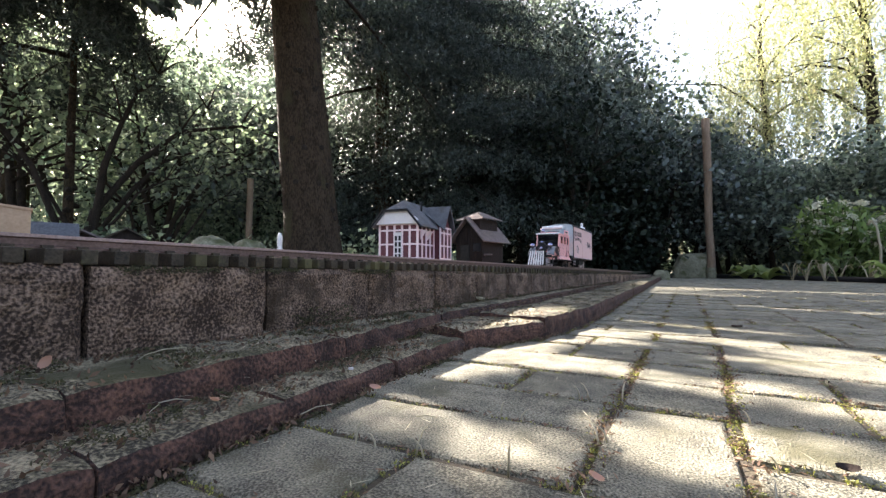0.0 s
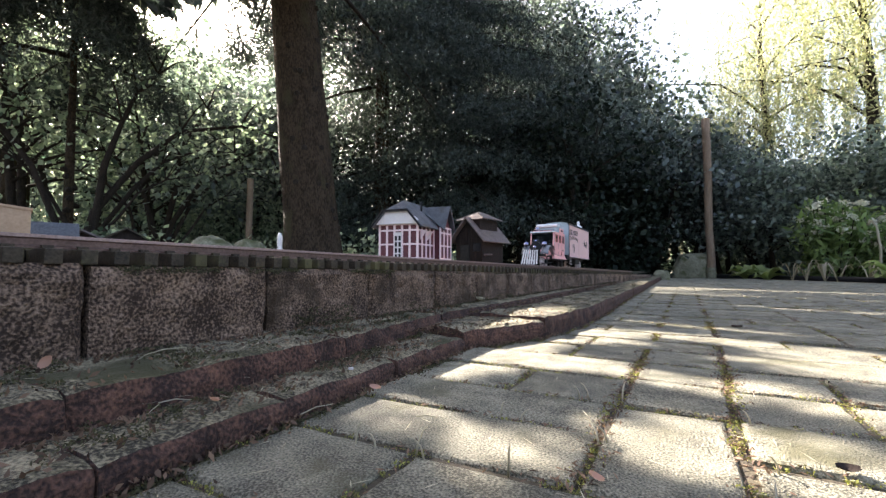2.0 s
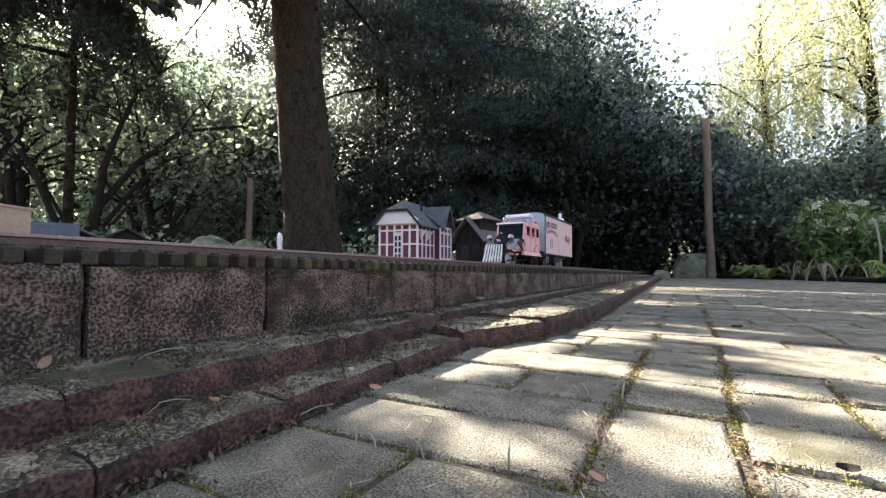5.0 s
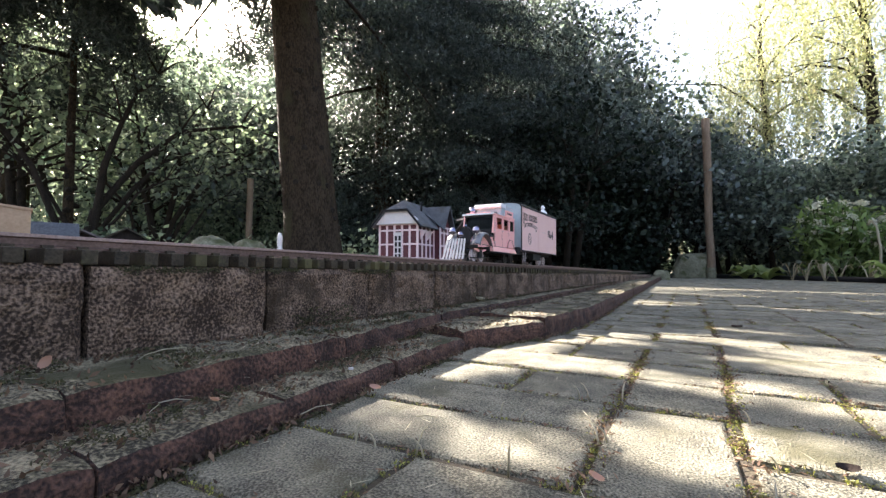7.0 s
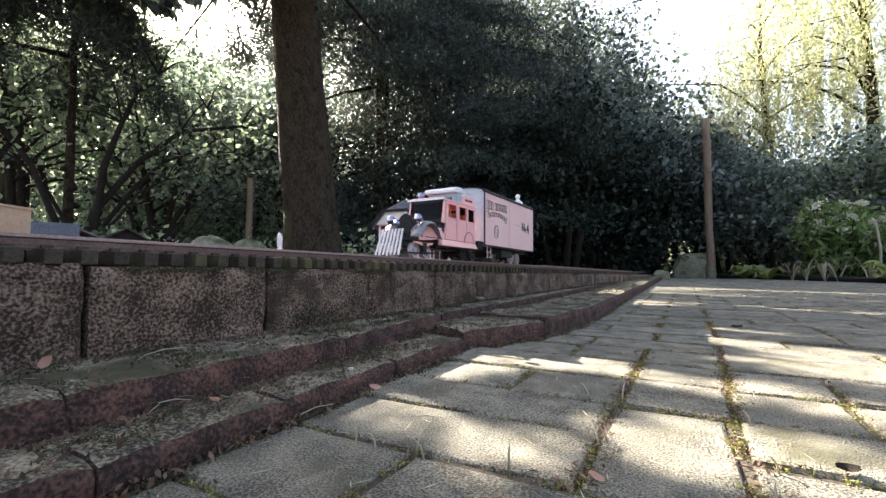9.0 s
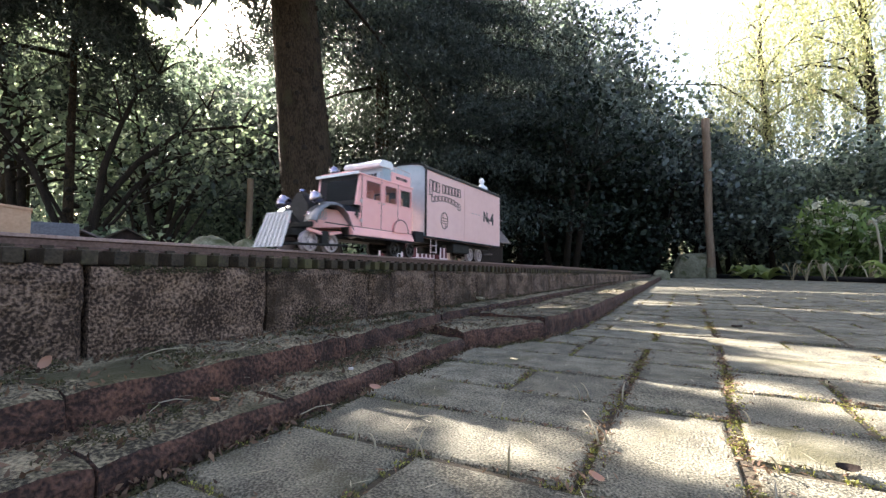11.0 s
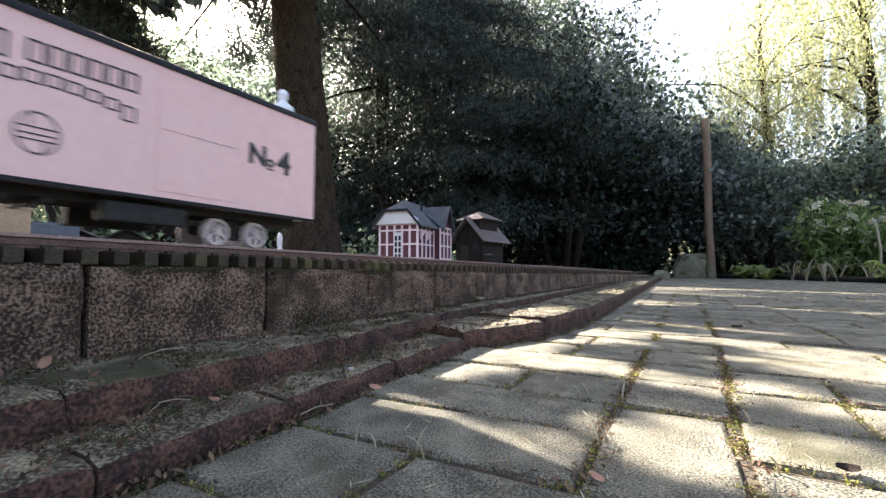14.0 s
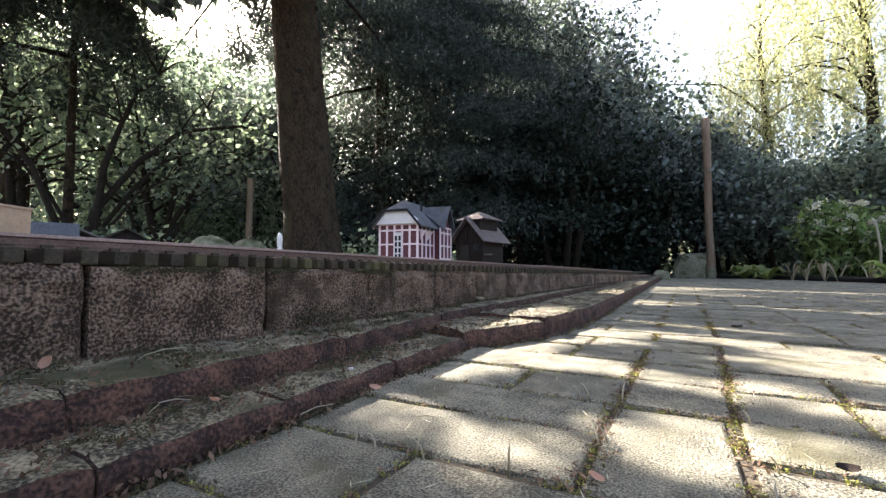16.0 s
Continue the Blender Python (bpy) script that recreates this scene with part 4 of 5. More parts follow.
def open_lanes(pts, foot):
    """Thins a crown along the lanes by which the low sun reaches the paving."""
    p = np.asarray(pts) + np.array(foot)
    s = np.array(SUN_TO)
    g = p[:, :2] - s[:2] * (p[:, 2:] / s[2])
    wave = np.array([0.025 * noise.noise((x * 1.1, y * 0.9, 1.0)) + 0.018 * noise.noise((x * 6, y * 6, 2.0)) for x, y in g])
    v, u = g @ SIDE + wave, g @ np.array((SIDE[1], -SIDE[0]))
    shut = np.zeros(len(p), bool)
    for a, b, c, d in GAPS:
        shut |= (v > a - 0.03) & (v < b + 0.03) & (u > c) & (u < d)
    return pts[~(shut & (g[:, 0] < 2.0) & (g[:, 0] > -0.6))]


def spruce_boughs(nr, foot, z0, z1, reach, rings, per_bough, droop=0.35, sector=None):
    """Drooping boughs set with hanging twigs: quads and the bough lines."""
    lines, pts = [], []
    for i in range(rings):
        z = z0 + (z1 - z0) * (i + nr.random()) / rings
        r = reach * (1.1 - 0.75 * (z - z0) / (z1 - z0)) * nr.uniform(0.7, 1.1)
        a = nr.uniform(0, math.tau) if sector is None else radians(nr.uniform(*sector))
        d = np.array([math.cos(a), math.sin(a), 0])
        line = [np.array(foot) + np.array([0, 0, z]) + d * r * f + np.array([0, 0, -droop * r * f**1.4 + 0.12 * r * max(0, f - 0.7)]) for f in (0.0, 0.25, 0.5, 0.75, 1.0)]
        lines.append(line)
        f = np.sqrt(nr.random(per_bough))
        base = np.array(line[0]) + d * (f * r)[:, None]
        base[:, 2] += -droop * r * f**1.4
        side = np.array([-d[1], d[0], 0]) * (nr.normal(size=per_bough) * 0.16 * r * (0.35 + f))[:, None]
        base += side
        base[:, 2] -= np.abs(nr.normal(size=per_bough)) * 0.16
        pts.append(base)
    return lines, np.concatenate(pts)


def spruce(label, foot, height, reach, z0, rings, per, trunk, seed, twig=0.13, lean=(0, 0), knots=40, sector=None):
    nr = np.random.default_rng(seed)
    root = new("spruce")
    root.location = foot
    tagged(root, label, "tree")
    bm = bmesh.new()
    n, seg = 26, 22
    rings_v = []
    for i in range(n + 1):
        f = i / n
        z = height * f**1.5
        r = trunk * (1 - 0.75 * f**1.5) * (1 + 0.42 * math.exp(-z / 0.12))
        row = []
        for k in range(seg):
            a = k * math.tau / seg
            w = 1 + 0.06 * noise.noise((math.cos(a) * 3, math.sin(a) * 3, z * 2.5)) + 0.22 * math.exp(-z / 0.1) * noise.noise((math.cos(a) * 2, math.sin(a) * 2, 4))
            row.append(bm.verts.new((lean[0] * z + r * w * math.cos(a), lean[1] * z + r * w * math.sin(a), z - 0.06)))
        rings_v.append(row)
    for a, b in zip(rings_v, rings_v[1:]):
        for k in range(seg):
            bm.faces.new((a[k], a[(k + 1) % seg], b[(k + 1) % seg], b[k]))
    part("trunk", bm, M_BARK, root, "scaly brown trunk", smooth=True)
    for i in range(knots):
        z = nr.uniform(0.3, height * 0.36)
        a = nr.uniform(0, math.tau)
        r = trunk * (1 - 0.75 * (z / height)) * 0.97
        d = Vector((math.cos(a), math.sin(a), nr.uniform(-0.25, 0.1)))
        p = Vector((lean[0] * z, lean[1] * z, z)) + d * r * 0.9
        part("branch_stub", tube(bmesh.new(), [p, p + d * nr.uniform(0.02, 0.05)], [0.034, 0.02], 7), M_TWIG, root)
    lines, pts = spruce_boughs(nr, (lean[0] * 2, lean[1] * 2, 0), z0, height, reach, rings, per, sector=sector)
    pts = open_lanes(pts, foot)
    for line in lines:
        part("bough", tube(bmesh.new(), [tuple(p) for p in line], [0.028, 0.022, 0.016, 0.01, 0.004], 5), M_TWIG, root)
    quads("crown", leaves(nr, np.repeat(pts, 8, axis=0) + nr.normal(size=(8 * len(pts), 3)) * 0.06, twig * 0.42, twig * 0.1, droop=0.9), L_SPRUCE, root)
    return root


# the great spruce beside the track, and its neighbour behind the station
spruce("tall spruce with a thick bare brown trunk", out(45.35, 4.0, 0.1), 9.0, 2.4, 2.9, 40, 240, 0.244, 11, lean=(-0.074, -0.054), knots=75)
spruce("slimmer spruce with drooping dark boughs behind the station", out(37.2, 7.2, 0.1), 9.5, 2.6, 3.1, 85, 520, 0.14, 12, twig=0.15)
spruce("dark spruce with low boughs at the wood's edge", out(27.0, 8.2, 0.1), 9.5, 2.8, 1.3, 105, 480, 0.13, 13, twig=0.15)
spruce("spruce with hanging boughs over the railway bed", out(86.0, 6.2, 0.1), 8.0, 2.3, 3.0, 40, 300, 0.12, 14, twig=0.12)

spruce("slender spruce with dark hanging boughs over the thicket", out(70.0, 5.6, 0.1), 3.4, 1.2, 2.1, 15, 360, 0.05, 15, twig=0.13, knots=12)

# broad-leaved trees and shrubs of the thicket
for i, (b, d, h, rch, mt, per) in enumerate(((72.5, 6.5, 2.9, 1.4, L_LIGHT, 15), (68, 8.0, 3.2, 1.5, L_LIGHT, 30), (61, 7.2, 2.1, 1.4, L_MID, 30), (56, 9.0, 2.6, 1.5, L_MID, 34), (51, 8.2, 2.4, 1.4, L_GREY, 34),
                                                 (78, 7.4, 3.2, 1.6, L_LIGHT, 14), (64.5, 8.8, 3.3, 1.5, L_MID, 30), (59, 9.6, 3.0, 1.5, L_MID, 30), (53.5, 9.4, 3.2, 1.4, L_GREY, 30))):
    broadleaf("thin-stemmed broad-leaved tree in the thicket", out(b, d, 0.08), h, rch, 26, 0.085, mt, 30 + i, trunk=0.045, per=per, start=0.1, stems=2)


def arching_hazel(label, bearing, d, seed):
    """Dark bent stems that rise from one foot and arch over, with sprays of leaves along them."""
    rnd, nr = random.Random(seed), np.random.default_rng(seed)
    root = new("hazel")
    foot = out(bearing, d, 0.05)
    root.location = foot
    tagged(root, label, "shrub")
    tips = []
    for turn, rise, reach, r in ((-1.0, 1.75, 2.0, 0.034), (-0.7, 1.45, 1.35, 0.026), (0.6, 1.7, 1.1, 0.03), (-0.15, 2.2, 0.5, 0.036), (0.9, 1.2, 0.9, 0.02), (-0.45, 1.1, 0.9, 0.018)):
        side = (out(bearing + 12, d) - out(bearing - 12, d)).normalized() * math.copysign(1, turn)
        pts = [Vector((rnd.uniform(-0.08, 0.08), rnd.uniform(-0.08, 0.08), -0.1))]
        for f in (0.2, 0.4, 0.6, 0.8, 1.0):
            pts.append(pts[0] + side * reach * f**1.5 + Vector((rnd.uniform(-0.06, 0.06), rnd.uniform(-0.06, 0.06), 0.1 + rise * math.sin(f * (1.2 + 0.65 * abs(turn))))))
        part("stem", tube(bmesh.new(), pts, [r * 1.2, r, r * 0.85, r * 0.65, r * 0.45, r * 0.2], 7), M_TWIG, root, "dark arching stem", smooth=True)
        for p in pts[3:]:
            for k in range(3):
                q = p + Vector((rnd.uniform(-0.4, 0.4), rnd.uniform(-0.4, 0.4), rnd.uniform(0.05, 0.4)))
                part("limb", tube(bmesh.new(), [p, p.lerp(q, 0.5) + Vector((0, 0, 0.05)), q], [r * 0.35, r * 0.22, r * 0.1], 5), M_TWIG, root)
                tips.append(tuple(q))
    quads("crown", leaves(nr, clumps(nr, tips, 13, 0.16), 0.075, 0.045), L_LIGHT, root)


arching_hazel("old hazel with dark arching stems over the bed", 69.3, 5.4, 140)
arching_hazel("young hazel with thin dark bent stems", 62.0, 6.2, 141)
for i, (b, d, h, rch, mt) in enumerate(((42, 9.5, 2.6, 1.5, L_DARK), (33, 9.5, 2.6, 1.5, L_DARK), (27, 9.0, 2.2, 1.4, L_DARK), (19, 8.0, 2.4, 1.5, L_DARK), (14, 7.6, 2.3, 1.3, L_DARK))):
    broadleaf("evergreen shrub, deep shade put into its leaf colour", out(b, d, 0.05), h, rch, 30, 0.085, mt, 50 + i, trunk=0.05, per=40, start=0.0, stems=3, name="shrub", category="shrub")
for i, (b, d, h) in enumerate(((15.5, 10.5, 6.2), (10.5, 10.5, 5.4), (6.8, 11.0, 4.3))):
    broadleaf("tall grey-green broad-leaved tree beyond the shrubs", out(b, d, 0.0), h, 1.7, 40, 0.1, L_GREY, 65 + i, trunk=0.07, per=44, start=0.1)
for i, (b, d, h, rch) in enumerate(((14.0, 8.5, 3.3, 1.3), (9.5, 8.8, 3.0, 1.3), (5.0, 9.2, 2.3, 1.2))):
    broadleaf("grey-green leafy hazel shrub", out(b, d, 0.0), h, rch, 40, 0.1, L_GREY, 60 + i, trunk=0.05, per=50, start=0.45, stems=3, name="shrub", category="shrub")
for i, (b, d, h) in enumerate(((0.5, 9.6, 1.9), (-4.0, 9.8, 1.75), (-8.5, 9.6, 1.55), (-13, 9.4, 1.5), (-17.5, 9.4, 1.5), (-22.5, 9.4, 1.5))):
    broadleaf("dense dark green hedge shrub", out(b, d, 0.0), h, 1.3, 44, 0.078, L_GREY if i < 2 else L_MID, 70 + i, trunk=0.04, per=64, start=0.0, stems=3, name="hedge_shrub", category="hedge")


def willow(label, foot, height, reach, strands, seed):
    """A tree whose thin shoots hang down in curtains."""
    nr = np.random.default_rng(seed)
    rnd = random.Random(seed)
    root = new("willow")
    root.location = foot
    tagged(root, label, "tree")
    bm = bmesh.new()
    tube(bm, [(0, 0, -0.1), (0.1, 0, height * 0.4), (0.0, 0.1, height * 0.75), (0.1, 0.1, height)], [0.16, 0.11, 0.06, 0.02], 10)
    tips = limbs(root, rnd, (0, 0, height * 0.3), (0.1, 0.1, height), 16, reach, 0.045, lo=0.1, rise=0.4)
    part("trunk", bm, M_TWIG, root, smooth=True)
    tips = np.array([tuple(t) for t in tips])
    starts = tips[nr.integers(0, len(tips), strands)] + nr.normal(size=(strands, 3)) * np.array([0.7, 0.7, 0.6])
    pts = []
    for s in starts:
        n = int(nr.uniform(26, 62))
        drop = np.linspace(0, nr.uniform(1.2, 4.4), n)
        sway = nr.normal(size=(1, 2)) * 0.06
        pts.append(np.stack([s[0] + sway[0, 0] * drop + nr.normal(size=n) * 0.03, s[1] + sway[0, 1] * drop + nr.normal(size=n) * 0.03, s[2] - drop], axis=1))
    quads("crown", leaves(nr, np.concatenate(pts), 0.11, 0.032, droop=1.3), L_GOLD, root)


willow("tall willow with hanging yellowing shoots in sunlight", out(-7.5, 14.0), 8.2, 2.7, 520, 81)
willow("tall willow with hanging yellowing shoots beyond the hedge", out(-15.5, 13.5), 9.5, 3.0, 640, 82)
willow("pale yellow willow behind the hedge", out(-1.2, 16.0), 4.6, 1.6, 220, 83)
willow("tall willow with golden shoots at the garden's end", out(-23.5, 13.0), 9.0, 2.8, 420, 84)

# far wood: a belt of foliage, thin and low where the sky looks in
nr = np.random.default_rng(90)
cs = []
for i in range(2000):
    b = nr.uniform(-28, 92)
    top = 5.4 if b > 62.5 else 6.3 if b > 51.5 else 9.0 if b > 12 else 4.5 + 0.35 * max(0, b) if b > -3 else 4.0
    if b < -4:
        top = 2.3
    if 25 < b < 47 and nr.random() < 0.45:
        continue
    z = top * nr.random() ** 0.9
    d = nr.uniform(13, 18)
    cs.append(tuple(out(b, d, z)))
for i in range(420):
    cs.append(tuple(out(nr.uniform(46, 64), nr.uniform(11, 14), 4.4 * nr.random())))
far = quads("far_wood", leaves(nr, clumps(nr, cs, 84, 0.44), 0.17, 0.105), L_MID)
tagged(far, "belt of distant broad-leaved wood with sunlit gaps", "wood", kind="stuff")
stems_bm = bmesh.new()
for i in range(34):
    p = out(nr.uniform(46, 88), nr.uniform(8, 14), -0.1)
    q = p + Vector((nr.normal() * 0.9, nr.normal() * 0.9, nr.uniform(2.5, 7.5)))
    bend = Vector((nr.normal(), nr.normal(), 0)) * 0.3
    tube(stems_bm, [p, p.lerp(q, 0.3) + bend * 0.8, p.lerp(q, 0.6) + bend, q], [0.05, 0.04, 0.03, 0.01], 6)
far_stems = part("far_stems", stems_bm, M_TWIG)
tagged(far_stems, "thin dark stems of the distant wood", "wood", kind="stuff")

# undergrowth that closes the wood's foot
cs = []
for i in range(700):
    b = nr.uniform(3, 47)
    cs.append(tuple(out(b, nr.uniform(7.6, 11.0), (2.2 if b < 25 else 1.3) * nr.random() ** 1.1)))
# The hollow's shade is in the leaf colour.
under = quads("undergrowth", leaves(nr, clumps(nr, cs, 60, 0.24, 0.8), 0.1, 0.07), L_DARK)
tagged(under, "dense undergrowth, spruce shade put into its leaf colour", "undergrowth", kind="stuff")
cs = [tuple(out(nr.uniform(47, 92), nr.uniform(7.0, 11.0), 1.3 * nr.random() ** 1.3)) for i in range(420)]
under = quads("undergrowth", leaves(nr, clumps(nr, cs, 50, 0.26, 0.8), 0.075, 0.05), L_LIGHT)
tagged(under, "thicket undergrowth, leaves lightened as if sunlit", "undergrowth", kind="stuff")

# low ground cover along the wood's edge
cs = [tuple(out(nr.uniform(24, 88), nr.uniform(4.4, 8.5), 0.12 + 0.3 * nr.random() ** 2)) for i in range(420)]
cover = quads("ground_cover", leaves(nr, clumps(nr, cs, 34, 0.14, 0.6), 0.06, 0.045), L_LIGHT)
tagged(cover, "low leafy ground cover at the edge of the wood", "ground cover", kind="stuff")

# high crown added out of view towards the sun, slotted to shape its light
nr = np.random.default_rng(91)
n = 26000
cen = np.stack([nr.uniform(-0.7, 3.0, n), nr.uniform(-1.6, 1.9, n), np.zeros(n)], axis=1)
rag = np.array([0.9 * noise.noise((x * 0.9, y * 0.9, 5)) + 0.4 * noise.noise((x * 3, y * 3, 5)) for x, y, _ in cen])
cen = cen[(cen[:, 0] + rag < 2.2) & (cen[:, 1] - rag > -1.1)]
n = len(cen)
lift = np.where(cen[:, 1] > 1.2, nr.uniform(5.0, 6.0, n), np.where((cen[:, 0] < 0.25) & (cen[:, 1] > 0.9), nr.uniform(3.6, 4.4, n), nr.uniform(2.6, 3.2, n)))
cen += np.array(SUN_TO) * (lift / SUN_TO.z)[:, None]
cen = open_lanes(cen, (0, 0, 0))
high = new("spruce")
tagged(high, "tall spruce, its crown added out of view to shade the paving", "tree")
high.location = (-7.6, 2.2, 0.05)
part("trunk", tube(bmesh.new(), [(0, 0, -0.1), (0, 0, 3), (0.1, 0, 7)], [0.16, 0.12, 0.04], 12), M_BARK, high, smooth=True)
quads("crown", leaves(nr, cen - np.array(high.location), 0.15, 0.06, droop=0.2), L_SPRUCE, high)


# Model buildings and garden things behind the track
def station():
    root = new("model_station")
    tagged(root, "pink and dark red model station with a grey hipped roof", "model building")
    root.matrix_world = Matrix.Translation(out(35.0, 2.15, 0.148)) @ pose(0, 0, 0, 0, 0, 7)
    # local: front gable looks along -y; x along the front
    W, D, H = 0.104, 0.34, 0.205
    part("wall", boxed(-W, W, 0, D, 0, H), M_MAROON, root, "dark red timber panels")
    bm = bmesh.new()
    def frame_front(y, x0, x1, cols, rows, z0, z1, flip):
        for i in range(cols + 1):
            x = x0 + (x1 - x0) * i / cols
            box(bm, *( (x - 0.005, x + 0.005, y - 0.004, y + 0.002) if not flip else (y - 0.002, y + 0.004, x - 0.005, x + 0.005)), z0, z1)
        for j in range(rows + 1):
            z = z0 + (z1 - z0) * (0.0, 0.1, 0.47, 0.84, 1.0)[j]
            box(bm, *((x0, x1, y - 0.0045, y + 0.002) if not flip else (y - 0.002, y + 0.0045, x0, x1)), z - 0.004, z + 0.004)
    frame_front(0, -W, W, 5, 4, 0.02, H, False)
    frame_front(W, 0, D, 7, 4, 0.02, H, True)
    part("timber_frame", bm, M_STATIONTRIM, root, "pinkish white timber frame")
    part("door", boxed(-0.02, 0.02, -0.006, 0.0, 0.012, 0.165), M_STATIONWALL, root)
    bm = bmesh.new()
    for x in (-0.010, 0.010):
        for k in range(4):
            box(bm, x - 0.006, x + 0.006, -0.0075, -0.0055, 0.035 + k * 0.03, 0.058 + k * 0.03)
    part("door_pane", bm, M_BLACK, root)
    part("gable", prism(bmesh.new(), [(-W - 0.012, H), (W + 0.012, H), (W + 0.004, H + 0.022), (0.062, H + 0.062), (-0.062, H + 0.062), (-W - 0.004, H + 0.022)], "y", -0.022, 0.0), M_STATIONWALL, root, "off-white boarded gable")
    bm = bmesh.new()
    for i in range(15):
        box(bm, -0.108 + i * 0.0152, -0.107 + i * 0.0152, -0.0228, -0.0218, H + 0.004, H + 0.018)
    part("gable_board_gap", bm, M_STATIONTRIM, root)
    # roof: steep sides, half-hipped front
    t = 0.008
    e, r, hz = W + 0.03, H - 0.012, H + 0.128
    bm = bmesh.new()
    v = [bm.verts.new(p) for p in ((-e, -0.035, r), (e, -0.035, r), (e, D + 0.03, r), (-e, D + 0.03, r), (-0.066, -0.036, H + 0.066), (0.066, -0.036, H + 0.066), (0, 0.055, hz), (0, D + 0.03, hz))]
    for f in ((0, 4, 6, 7, 3), (1, 2, 7, 6, 5), (4, 5, 6)):
        bm.faces.new([v[k] for k in f])
    bmesh.ops.recalc_face_normals(bm, faces=bm.faces)
    bmesh.ops.solidify(bm, geom=bm.faces[:], thickness=t)
    part("roof", bm, M_SLATE, root, "grey slate roof with a half-hipped gable")
    bm = bmesh.new()
    tube(bm, [(-e, -0.038, r), (-0.066, -0.039, H + 0.067)], 0.005, 6)
    tube(bm, [(e, -0.038, r), (0.066, -0.039, H + 0.067)], 0.005, 6)
    tube(bm, [(-0.066, -0.039, H + 0.067), (0.066, -0.039, H + 0.067)], 0.004, 6)
    part("verge", bm, M_BLACK, root)
    # cross gable on the lit side
    bm = bmesh.new()
    v = [bm.verts.new(p) for p in ((e + 0.035, 0.19, r - 0.005), (e + 0.035, 0.275, hz - 0.01), (e + 0.035, 0.36, r - 0.005), (0, 0.275, hz - 0.01), (0.06, 0.19, H + 0.07), (0.06, 0.36, H + 0.07))]
    bm.faces.new([v[0], v[1], v[3], v[4]])
    bm.faces.new([v[1], v[2], v[5], v[3]])
    bmesh.ops.recalc_face_normals(bm, faces=bm.faces)
    bmesh.ops.solidify(bm, geom=bm.faces[:], thickness=t)
    part("cross_roof", bm, M_SLATE, root)
    part("bay", prism(bmesh.new(), [(0.2, 0), (0.35, 0), (0.35, H - 0.01), (0.275, hz - 0.03), (0.2, H - 0.01)], "x", W, W + 0.035), M_MAROON, root)
    bm = bmesh.new()
    frame_front(W + 0.035, 0.2, 0.35, 3, 4, 0.02, H, True)
    part("bay_frame", bm, M_STATIONTRIM, root)
    part("chimney_stub", tube(bmesh.new(), [(0.04, 0.18, hz - 0.05), (0.04, 0.18, hz + 0.006)], 0.006, 8), M_BLACK, root)
    part("platform", boxed(-W - 0.04, W + 0.07, -0.06, D + 0.04, -0.09, 0.012), M_SHED, root)
    for s in (0.03, 0.11):
        part("bracket", prism(bmesh.new(), [(W, H - 0.03), (W, H - 0.075), (W + 0.006, H - 0.07), (W + 0.032, H - 0.03)], "y", s, s + 0.006), M_STATIONTRIM, root)


def shed():
    root = new("model_shed")
    tagged(root, "dark brown model goods shed with a faded roof and ridge vent", "model building")
    root.matrix_world = Matrix.Translation(out(25.75, 2.7, 0.132)) @ pose(0, 0, 0, 0, 0, -8)
    W, D, H = 0.097, 0.25, 0.205
    part("wall", prism(bmesh.new(), [(-W, -0.08), (W, -0.08), (W, H), (0, H + 0.105), (-W, H)], "y", 0, D), M_SHED, root, "dark brown boarded wall")
    bm = bmesh.new()
    for i in range(17):
        x = -W + 0.004 + i * 0.0116
        box(bm, x, x + 0.0025, -0.002, 0.001, 0.0, H + 0.09 * (1 - abs(x) / W))
    part("batten", bm, M_SHED, root)
    part("door", boxed(-0.06, 0.005, -0.006, 0.0, 0.0, 0.15), M_FRAME, root)
    part("window", boxed(0.035, 0.085, -0.006, 0.0, 0.11, 0.16), M_BLACK, root)
    bm = bmesh.new()
    for s in (-1, 1):
        v = [bm.verts.new(p) for p in ((s * (W + 0.04), -0.04, H - 0.036), (s * (W + 0.04), D + 0.04, H - 0.036), (0, D + 0.04, H + 0.12), (0, -0.04, H + 0.12))]
        bm.faces.new(v)
    bmesh.ops.recalc_face_normals(bm, faces=bm.faces)
    bmesh.ops.solidify(bm, geom=bm.faces[:], thickness=0.008)
    part("roof", bm, M_SHEDROOF, root, "faded brown-grey roof")
    bm = bmesh.new()
    for s in (-1, 1):
        v = [bm.verts.new(p) for p in ((s * 0.1, 0.0, H + 0.105), (s * 0.1, D, H + 0.105), (0, D - 0.1, H + 0.158), (0, 0.1, H + 0.158))]
        bm.faces.new(v)
    v = [bm.verts.new(p) for p in ((-0.1, 0.0, H + 0.105), (0.1, 0.0, H + 0.105), (0, 0.1, H + 0.158))]
    bm.faces.new(v)
    bmesh.ops.recalc_face_normals(bm, faces=bm.faces)
    bmesh.ops.solidify(bm, geom=bm.faces[:], thickness=0.006)
    part("ridge_roof", bm, M_SHEDROOF, root, "raised ridge vent roof")
    part("ridge_wall", boxed(-0.07, 0.07, 0.02, D - 0.02, H + 0.04, H + 0.106), M_SHED, root)
    part("bracket", boxed(W, W + 0.05, 0.02, 0.035, 0.085, 0.095), M_SHEDROOF, root)


station()
shed()


